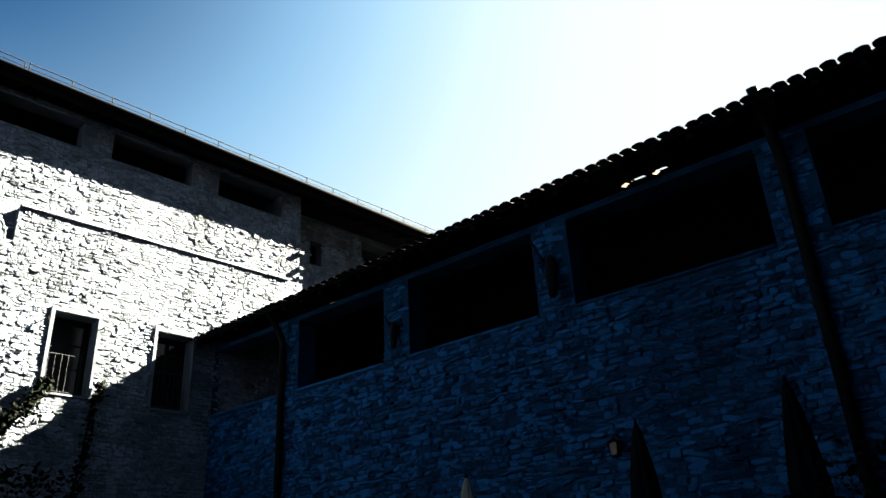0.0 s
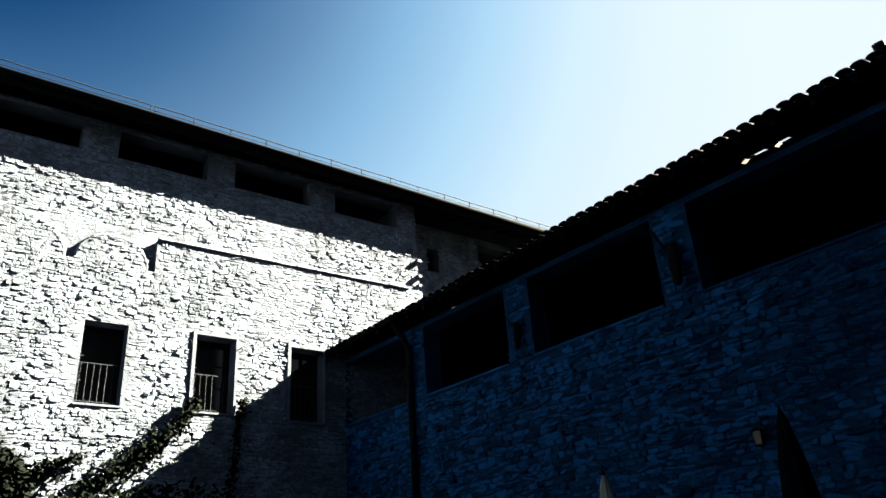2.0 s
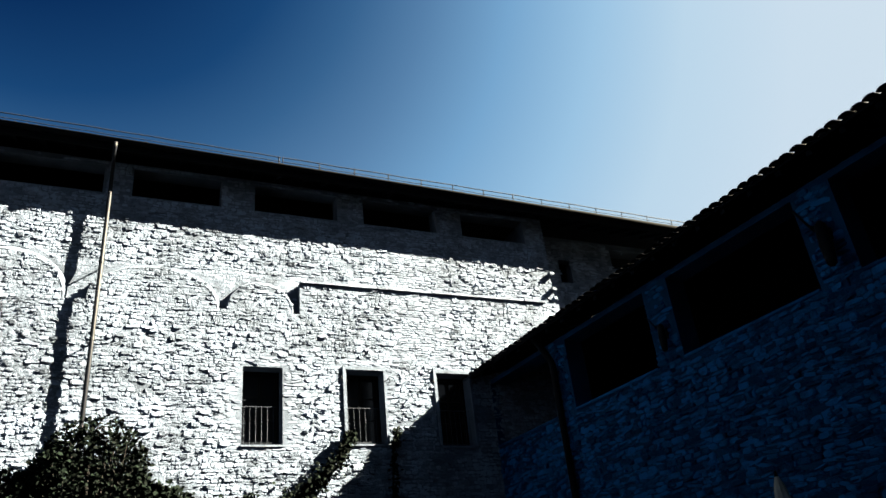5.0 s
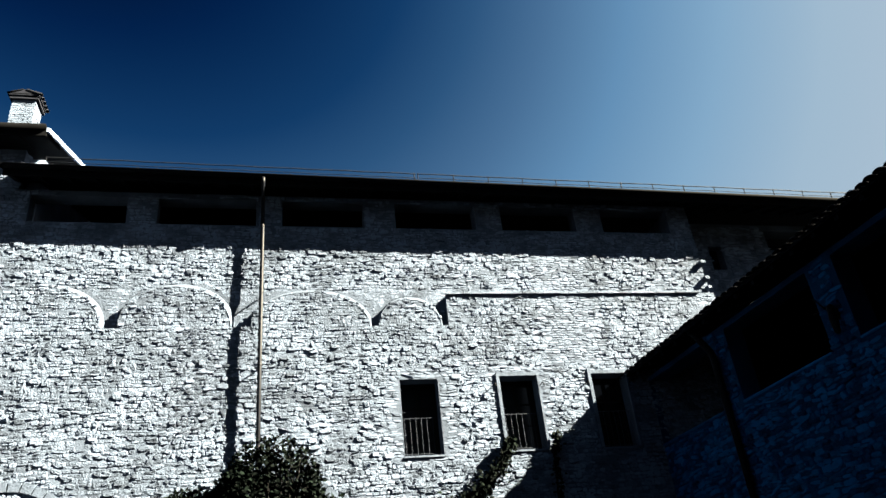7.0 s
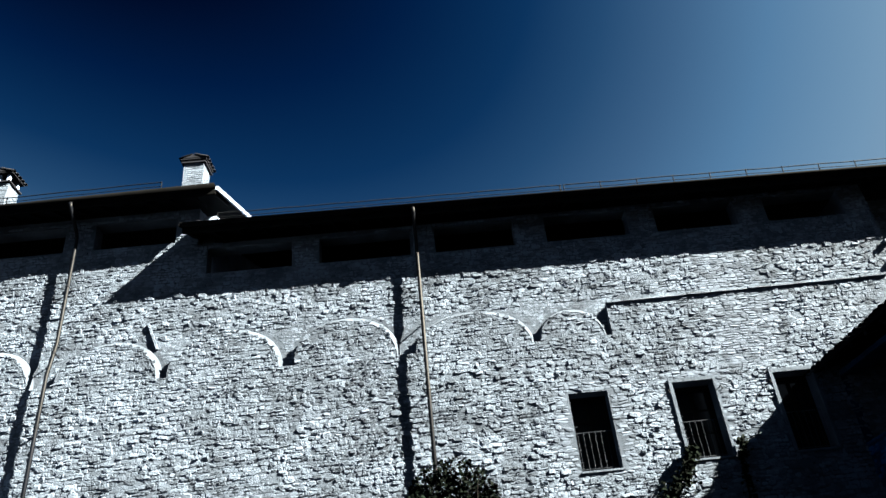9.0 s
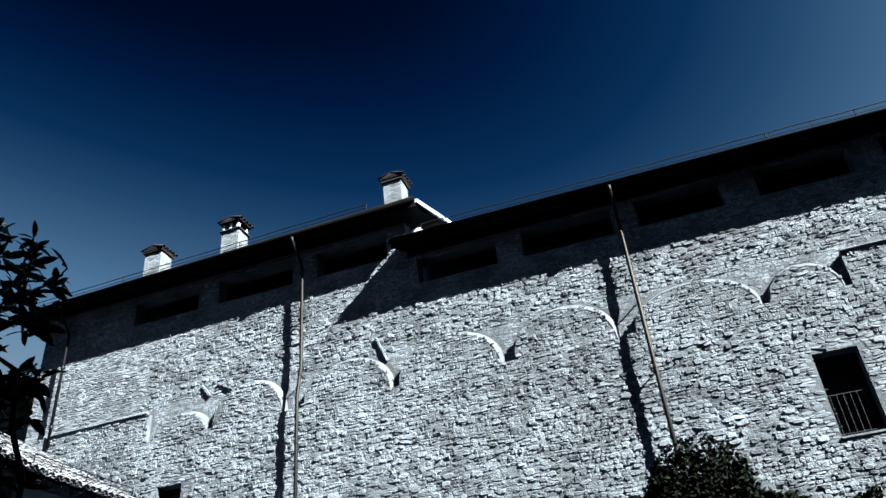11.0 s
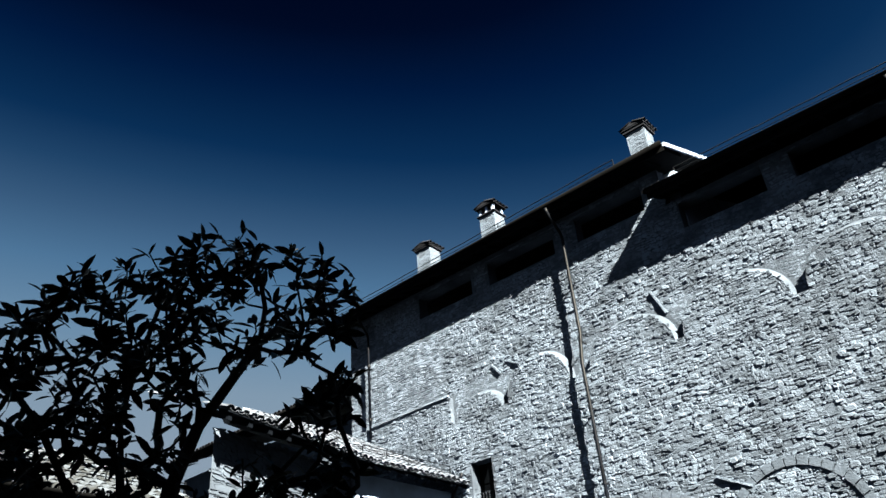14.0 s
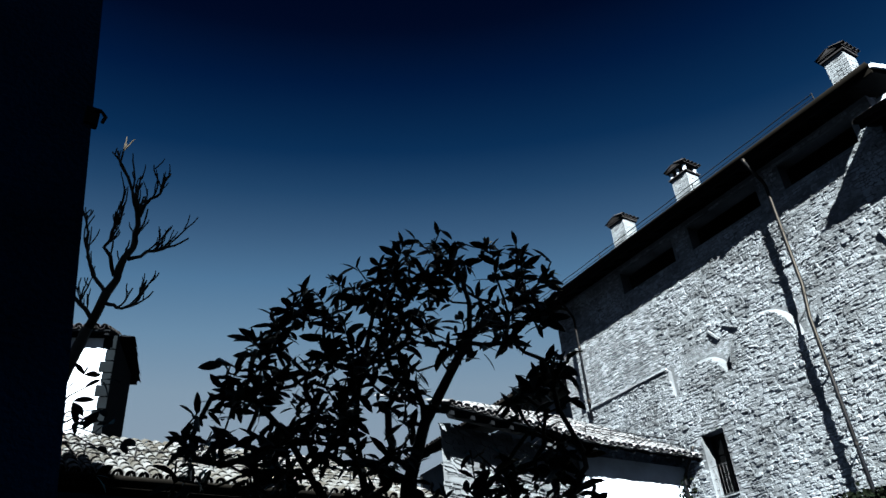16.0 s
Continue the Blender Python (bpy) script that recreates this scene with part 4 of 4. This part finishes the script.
def bare_tree():
    rnd = random.Random(5)
    base = ray_point(-87.3, 0, 8.0)
    base.z = 0
    t = thing("bare_tree", pose(*base), "leafless pollarded tree with knobbly dark twigs", "tree")
    D = 8.0
    bm, thick = bmesh.new(), bmesh.new()

    def path(pts, r0, r1):
        v = [ray_point(*p) - base for p in pts]
        fine = []
        for a_, b_ in zip(v, v[1:]):
            for f in (0, 0.34, 0.67):
                fine.append(a_.lerp(b_, f) + Vector((rnd.uniform(-1, 1), rnd.uniform(-1, 1), rnd.uniform(-1, 1))) * 0.022)
        fine.append(v[-1])
        n = len(fine)
        tube(thick if r0 > 0.05 else bm, fine, [(r0 + (r1 - r0) * i / (n - 1)) * rnd.uniform(0.88, 1.15) for i in range(n)], 7)
        return fine

    def twigs(fine, count, length, r, depth=1):
        for _ in range(count):
            i = rnd.randint(len(fine) // 4, len(fine) - 2)
            p, d = fine[i], (fine[i + 1] - fine[i]).normalized()
            d = (d + Vector((rnd.uniform(-1, 1), rnd.uniform(-1, 1), rnd.uniform(-0.2, 0.9))) * 0.8).normalized()
            pts = [p]
            ln = length * rnd.uniform(0.5, 1.1)
            for k in range(5):
                d = (d + Vector((rnd.uniform(-0.25, 0.25), rnd.uniform(-0.25, 0.25), 0.22))).normalized()
                pts.append(pts[-1] + d * ln / 5)
            tube(bm, pts, [r, r * 0.95, r * 1.05, r * 0.85, r * 0.9, r * 0.7], 6)
            if depth:
                twigs(pts, 2, length * 0.55, r * 0.75, depth - 1)

    v0 = [Vector((0, 0, 0)), ray_point(-87, 12, D) - base, ray_point(-85.8, 20, D) - base, ray_point(-84.2, 25.6, D) - base]
    tube(thick, v0, [0.10, 0.085, 0.07, 0.055], 9)
    main = path([(-84.2, 25.6, D), (-82.9, 29.3, D), (-82.1, 31.5, D), (-81.8, 33.2, D), (-82.9, 35.4, D), (-84.5, 37.9, D)], 0.055, 0.011)
    twigs(main, 13, 0.5, 0.012)
    for pts, r, n in (([(-82.0, 33.0, D), (-81.5, 34.6, 7.9), (-80.6, 35.6, 7.8), (-80.3, 36.6, 7.8)], 0.03, 3),
                      ([(-82.3, 30.6, D), (-81, 31.4, 8.1), (-79.4, 31.9, 8.2), (-77.8, 32.7, 8.2)], 0.028, 3),
                      ([(-83.4, 27.6, D), (-82.4, 27.3, 7.8), (-81.3, 27.6, 7.7), (-80.7, 28.6, 7.7)], 0.026, 3),
                      ([(-83.3, 28.2, D), (-84.6, 29.4, 8.2), (-85.3, 31.4, 8.3), (-85.8, 33.2, 8.3)], 0.032, 4),
                      ([(-82.9, 29.5, D), (-84.0, 31.2, 7.8), (-83.4, 33.0, 7.7), (-83.2, 34.4, 7.7)], 0.028, 4),
                      ([(-84.0, 26.3, D), (-85.6, 27.8, 8.2), (-86.6, 29.5, 8.2)], 0.03, 4)):
        twigs(path(pts, r * 0.8, 0.010), n + 3, 0.42, 0.010)
    part("trunk", thick, BARK, t, smooth=True)
    tagged(part("branch", bm, BARK, t, smooth=True), kind="stuff")
    # a leafy shoot of a shrub between the tree and the buttress
    s = thing("leafy_shrub", pose(-5.4, 0.3, 0), "thin shrub with a few large dark leaves", "shrub")
    b2 = Vector((-5.4, 0.3, 0))
    hub = ray_point(-86.4, 18.2, 4.9) - b2
    bm = bmesh.new()
    lm = []
    for az, el in ((-83.8, 22.6), (-82.6, 22.4), (-84.2, 20.8), (-82.3, 20.4), (-83.2, 19.8), (-81.6, 19.6), (-81.4, 17.6), (-81.9, 16.2), (-83.9, 19.4), (-80.6, 18.4)):
        p = ray_point(az, el, 4.9 + rnd.uniform(-0.2, 0.2)) - b2
        tube(bm, [Vector((0.02, 0, 0)), hub, hub.lerp(p, 0.5) + Vector((0, 0, 0.08)), p], [0.02, 0.008, 0.005, 0.003], 5)
        for i in range(3):
            d = Vector((rnd.uniform(-1, 1), rnd.uniform(-1, 1), rnd.uniform(-0.9, 0.5))).normalized()
            lm.append(aim(p, d, rnd.uniform(-1, 1), rnd.uniform(0.6, 1.0)))
    tagged(part("stem", bm, BARK, s), kind="stuff")
    for m in lm:
        ob = new("leaf", magnolia_leaf)
        ob.parent = s
        ob.matrix_basis = m


bare_tree()
SMALL = leaf_mesh("small_leaf", 0.085, 0.06, IVY, fold=0.15, droop=0.3)


def shrub(name, centre, radii, count, label, seed, category="shrub", spray=0.0, size=1.0):
    """A leafy mass on stems: leaves crowd the outside of an uneven dome."""
    rnd = random.Random(seed)
    c = Vector(centre)
    t = thing(name, pose(c.x, c.y, 0), label, category)
    mats, bm = [], bmesh.new()
    lumps = [(Vector((rnd.uniform(-1, 1), rnd.uniform(-1, 1), rnd.uniform(-0.6, 1))).normalized(), rnd.uniform(0.15, 0.4)) for _ in range(14)]
    for i in range(count):
        u = Vector((rnd.gauss(0, 1), rnd.gauss(0, 1), rnd.gauss(0, 1))).normalized()
        bulge = 0.82 + sum(w * max(0, u.dot(l)) ** 8 for l, w in lumps)
        f = bulge * rnd.uniform(0.55, 1.0) ** 0.4 + (abs(rnd.gauss(0, spray)))
        p = Vector((u.x * radii[0] * f, min(u.y * radii[1] * f, FRONT - 0.03 - c.y), c.z + u.z * radii[2] * f))
        if p.z < 0.05:
            continue
        d = (u + Vector((rnd.uniform(-1, 1), rnd.uniform(-1, 1), rnd.uniform(-1, 0.5)))).normalized()
        mats.append(aim(p, d, rnd.uniform(-1.5, 1.5), size * rnd.uniform(0.7, 1.6)))
        if i % 40 == 0:
            tube(bm, [(rnd.uniform(-0.2, 0.2), 0, 0), (p.x * 0.4, p.y * 0.4, p.z * 0.55), p], [0.025, 0.014, 0.004], 5)
    tagged(part("stem", bm, BARK, t), kind="stuff")
    ob = tagged(new("foliage", joined("foliage", SMALL, mats, IVY)), kind="stuff")
    ob.parent = t


shrub("creeper_bush", (0.1, 16.3, 3.98), (1.2, 0.6, 1.75), 30000, "large rounded dark green creeper at the foot of the downpipe", 21, spray=0.03, size=0.8)
shrub("creeper_bush", (-1.25, 16.35, 3.7), (1.25, 0.55, 1.5), 18000, "lower shoulder of dark green creeper on the stone front", 27, spray=0.03, size=0.8)
shrub("creeper_bush", (0.9, 16.4, 3.5), (1.4, 0.5, 1.35), 14000, "dark green creeper spreading along the stone front", 22, spray=0.05, size=1.1)
shrub("corner_shrub", (3.6, 15.6, 2.6), (2.2, 1.0, 1.75), 5000, "dark shrub in the shaded corner of the courtyard", 23)
shrub("wing_shrub", (9.1, 1.9, 1.5), (0.8, 1.2, 1.1), 2500, "dark shrub at the foot of the shaded wing", 24)
shrub("creeper_bush", (-8.8, 16.4, 4.0), (1.8, 0.6, 1.35), 9000, "green creeper below the second downpipe", 25, spray=0.06)
shrub("corner_creeper", (-13.75, 16.0, 5.1), (0.35, 0.5, 1.1), 1500, "creeper at the corner of the small wing", 26)


def vine(points, width, count, label, seed):
    rnd = random.Random(seed)
    pts = [Vector(p) for p in points]
    o = Vector((pts[0].x, pts[0].y, 0))
    t = thing("climbing_vine", pose(*o), label, "vine", "vines on the stone front")
    bm, mats = bmesh.new(), []
    tube(bm, [Vector((0, 0, 0))] + [p - o for p in pts], [0.03] + [0.02] * (len(pts) - 1) + [0.006], 6)
    part("stem", bm, BARK, t)
    for i in range(count):
        f = rnd.random() ** 0.85 * (len(pts) - 1)
        k = min(int(f), len(pts) - 2)
        p = pts[k].lerp(pts[k + 1], f - k) - o
        w = width * (1.15 - 0.8 * f / (len(pts) - 1)) * (0.6 + 0.4 * math.sin(f * 9))
        p += Vector((rnd.gauss(0, w), -abs(rnd.gauss(0, 0.09)), rnd.gauss(0, w)))
        p.y = min(p.y, FRONT - 0.03 - o.y)
        d = Vector((rnd.uniform(-1, 1), rnd.uniform(-1, 0.1), rnd.uniform(-1, 0.3))).normalized()
        mats.append(aim(p, d, rnd.uniform(-1.5, 1.5), rnd.uniform(0.6, 1.3)))
    ob = tagged(new("foliage", joined("foliage", SMALL, mats, IVY)), kind="stuff")
    ob.parent = t


vine([(2.6, 16.9, 3.6), (3.6, 16.9, 4.5), (4.5, 16.9, 5.15), (5.1, 16.9, 5.7), (5.42, 16.9, 6.35)], 0.22, 2200, "climbing vine beside the window at the shadow's edge", 31)
vine([(6.2, 16.9, 3.0), (6.35, 16.9, 4.6), (6.45, 16.9, 6.0), (6.55, 16.9, 6.42)], 0.1, 700, "thin climbing vine below the window", 32)
vine([(1.6, 16.9, 3.2), (1.9, 16.9, 4.2), (2.5, 16.9, 4.7), (3.2, 16.9, 4.95)], 0.2, 900, "low climbing vine on sunlit stone", 33)


# ---- rubble stones of the walls, last ----
def stone_variant(seed):
    rnd = random.Random(seed)
    pts = []
    for cx, cz in ((-0.5, -0.5), (0.5, -0.5), (0.5, 0.5), (-0.5, 0.5)):
        if rnd.random() < 0.78:
            e = rnd.uniform(0.10, 0.36)
            g = rnd.uniform(0.12, 0.4)
            one, two = (cx * (1 - 2 * e), cz), (cx, cz * (1 - 2 * g))
            pts += [one, two] if cx * cz < 0 else [two, one]
        else:
            pts.append((cx * rnd.uniform(0.86, 1), cz * rnd.uniform(0.86, 1)))
    a_, b_ = rnd.uniform(-1.15, 1.15), rnd.uniform(-1.0, 1.0)
    n = len(pts)
    v = [(x, 0.6, z) for x, z in pts]
    v += [(x, -0.62 + 0.5 * (a_ * x + b_ * z) + rnd.uniform(-0.1, 0.1), z) for x, z in pts]
    v += [(x * 0.8, -1 + 0.6 * (a_ * x + b_ * z) + rnd.uniform(-0.12, 0.12), z * 0.72) for x, z in pts]
    f = []
    for k in (0, 1):
        for i in range(n):
            j = (i + 1) % n
            f.append((k * n + i, k * n + j, (k + 1) * n + j, (k + 1) * n + i))
    f.append(tuple(range(2 * n, 3 * n)))
    return v, f


VARIANTS = [stone_variant(s) for s in range(16)]


def stone_parts(name, mat):
    out = []
    for v, f in VARIANTS:
        me = bpy.data.meshes.new(name)
        me.from_pydata(v, [], f)
        me.materials.append(mat)
        out.append(me)
    return out


def lay(x0, x1, z0, z1, seed, size, skip):
    """Rough courses of stones over a stretch of wall: centre, width, height, variant of each."""
    rnd = random.Random(seed)
    out = []
    (wa, wb), (ha, hb) = size
    x = x0
    while x < x1:
        span = min(rnd.uniform(0.6, 1.5), x1 - x)
        if x1 - x - span < 0.3:
            span = x1 - x
        z = z0 - rnd.uniform(0, 0.05)
        while z < z1:
            h = rnd.uniform(ha, hb)
            u = x + rnd.uniform(-0.12, 0.06)
            while u < x + span:
                w = rnd.uniform(wa, wb) * (1.5 if rnd.random() < 0.1 else 1)
                hh = h * rnd.uniform(0.62, 1.2)
                cx, cz = u + w / 2, z + h / 2 + 0.035 * noise.noise((u * 0.7, z * 0.7, seed)) + rnd.uniform(-0.008, 0.008)
                if not skip(cx, cz, w, hh):
                    out.append((cx, cz + rnd.uniform(-0.012, 0.012), max(w - 0.012, 0.035), max(hh * rnd.uniform(0.85, 1.12) - 0.006, 0.03), rnd.randrange(16), rnd.random(), rnd.gauss(0, 0.13)))
                u += w
            z += h
        x += span
    return out


def build_stones(stones, face_of, proud, mat, parent, m, near, limit=300, part_name="stone"):
    """Stones within the stretch `near` are objects; the rest is one mesh."""
    meshes = stone_parts(part_name, mat)
    V, F, base, count = [], [], 0, 0
    arr = [np.array(v) for v, _ in VARIANTS]
    for cx, cz, w, h, k, q, turn in stones:
        p = proud[0] + (proud[1] - proud[0]) * q ** 1.6
        y = face_of(cx, cz)
        if y > FRONT and TOP < cz < 10.35:
            p *= 0.3
        if count < limit and near[0] < cx < near[1] and near[2] < cz < near[3]:
            ob = new(part_name, meshes[k])
            ob.parent = parent
            ob.matrix_basis = Matrix.Translation((cx, y, cz)) @ Matrix.Rotation(-turn, 4, "Y") @ Matrix.Diagonal((w, p, h, 1))
            count += 1
            continue
        c_, s_ = math.cos(turn), math.sin(turn)
        V.append((arr[k] * (w, p, h)) @ np.array([[c_, 0, s_], [0, 1, 0], [-s_, 0, c_]]) + (cx, y, cz))
        F += [tuple(i + base for i in f) for f in VARIANTS[k][1]]
        base += len(arr[k])
    me = bpy.data.meshes.new("rubble")
    me.from_pydata(np.concatenate(V).tolist(), [], F)
    me.materials.append(mat)
    ob = tagged(new("rubble", me), kind="stuff")
    ob.parent = parent


def in_arch(x, z):
    for x0, x1, top in ARCHES:
        if x0 < x < x1:
            return z < TOP + (top - TOP) * max(0.0, 1 - ((2 * x - x0 - x1) / (x1 - x0)) ** 2) ** 0.42
    return z < 10.1 and (x > 4.3 or x < -14.1)


def face_main(x, z):
    return FRONT if z < TOP or in_arch(x, z) else FRONT + DEEP


HOLES = [(a_, b_, c_ - 0.02, d_) for a_, b_, c_, d_ in WINDOWS] + [(a_, b_, 12.18, 12.95) for a_, b_ in LOW_OPEN] + [(a_, b_, 13.25, 14.05) for a_, b_ in HIGH_OPEN]
BRICK_ZONES = [(6.75, 8.35, 8.15, 12.0), (-18.5, -14.3, 10.2, 12.6), (2.6, 4.3, 5.9, 8.12), (5.1, 6.65, 5.9, 8.15), (-13.75, -12.4, 6.1, 8.2)]


def zone(x, z):
    return any(a_ < x < b_ and c_ < z < d_ for a_, b_, c_, d_ in BRICK_ZONES)


def skip_main(x, z, w, h):
    if z > (13.05 if x > STEP else 14.2) or x - w / 2 < LEFT - 0.03 or x + w / 2 > RIGHT + 0.04:
        return True
    if abs(z - TOP) < h / 2 and not in_arch(x, z + 0.05) and z > TOP:
        return True
    if any(a_ - w * 0.4 < x < b_ + w * 0.4 and c_ - h * 0.45 < z < d_ + h * 0.45 for a_, b_, c_, d_ in HOLES):
        return True
    if TOP - h / 2 < z < 10.6 and -14.1 < x < 4.35:          # smooth pockets and edges round the walled-up arches
        reach = 0.25 if in_arch(x, z) else 0.6
        corners = [in_arch(x + sx * w * reach, z + sz * h * reach) for sx in (-1, 1) for sz in (-1, 1)]
        if any(corners) and not all(corners) and z > TOP - 0.02:
            return True
    if TOP < z < 10.6 and -14.1 < x < 4.3 and in_arch(x, z) and not (in_arch(x, z + h / 2 + 0.07) and in_arch(x + w / 2 + 0.04, z)):
        return True                                          # the lime rims stay bare
    return zone(x, z) or random.random() < 0.02


stones = lay(LEFT, RIGHT, 3.4, 14.2, 101, ((0.06, 0.2), (0.05, 0.112)), skip_main)
rnd = random.Random(77)
for _ in range(2600):
    cx, cz, w, h = rnd.uniform(LEFT + 0.2, RIGHT - 0.2), rnd.uniform(3.5, 12.1), rnd.uniform(0.1, 0.28), rnd.uniform(0.07, 0.14)
    if not skip_main(cx, cz, w, h) and abs(cz - 9.7) > 0.95 and not zone(cx, cz):
        stones.append((cx, cz, w, h, rnd.randrange(16), rnd.uniform(0.75, 1.25), rnd.gauss(0, 0.1)))
build_stones(stones, face_main, (0.003, 0.03), STONE, low, Matrix(), (-2.2, -0.7, 6.8, 9.2))
bricks = []
for a_, b_, c_, d_ in BRICK_ZONES:
    bricks += lay(a_, b_, c_, d_, 7, ((0.11, 0.25), (0.062, 0.072)), lambda x, z, w, h: x + w / 2 > b_ + 0.1 or any(q[0] - w * 0.45 < x < q[1] + w * 0.45 and q[2] - h * 0.45 < z < q[3] + h * 0.45 for q in HOLES))
build_stones(bricks, face_main, (0.006, 0.02), BRICK, low, Matrix(), (7.0, 8.2, 8.4, 9.3), 120, "brick")


def skip_wing(x, z, w, h):
    if any(a_ - w * 0.4 < x < b_ + w * 0.4 and SILL - h * 0.45 < z < 7.66 + h for a_, b_ in BAYS) or x < 0.05:
        return True
    return z > 7.7 or random.random() < 0.01


wing_wall = bpy.data.objects["wall_wing"]
stones = lay(0, 18.5, 1.9, 7.7, 55, ((0.08, 0.3), (0.05, 0.125)), skip_wing)
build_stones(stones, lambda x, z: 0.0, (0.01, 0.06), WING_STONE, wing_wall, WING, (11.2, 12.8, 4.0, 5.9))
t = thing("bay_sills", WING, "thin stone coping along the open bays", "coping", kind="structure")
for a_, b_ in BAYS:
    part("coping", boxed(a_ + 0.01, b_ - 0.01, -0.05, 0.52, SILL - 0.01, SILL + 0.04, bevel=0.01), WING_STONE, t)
recess = bpy.data.objects["wall_recess"]
stones = lay(11.95, 17.6, 9.6, 13.0, 57, ((0.08, 0.3), (0.05, 0.12)), lambda x, z, w, h: 12.85 < x < 13.4 and 11.45 < z < 12.35 or x > 14.9 and z > 12.1)
build_stones(stones, lambda x, z: 18.1, (0.006, 0.04), STONE, recess, Matrix(), (0, 0, 0, 0), 0)
south = bpy.data.objects["wall_west_wing_south"]
stones = lay(0.35, 5.0, 4.0, 7.3, 56, ((0.15, 0.45), (0.07, 0.16)), lambda x, z, w, h: False)
build_stones([(5.0 - s[0],) + s[1:] for s in stones], lambda x, z: 0.0, (0.01, 0.05), STONE, south, WB, (0, 0, 0, 0), 0)
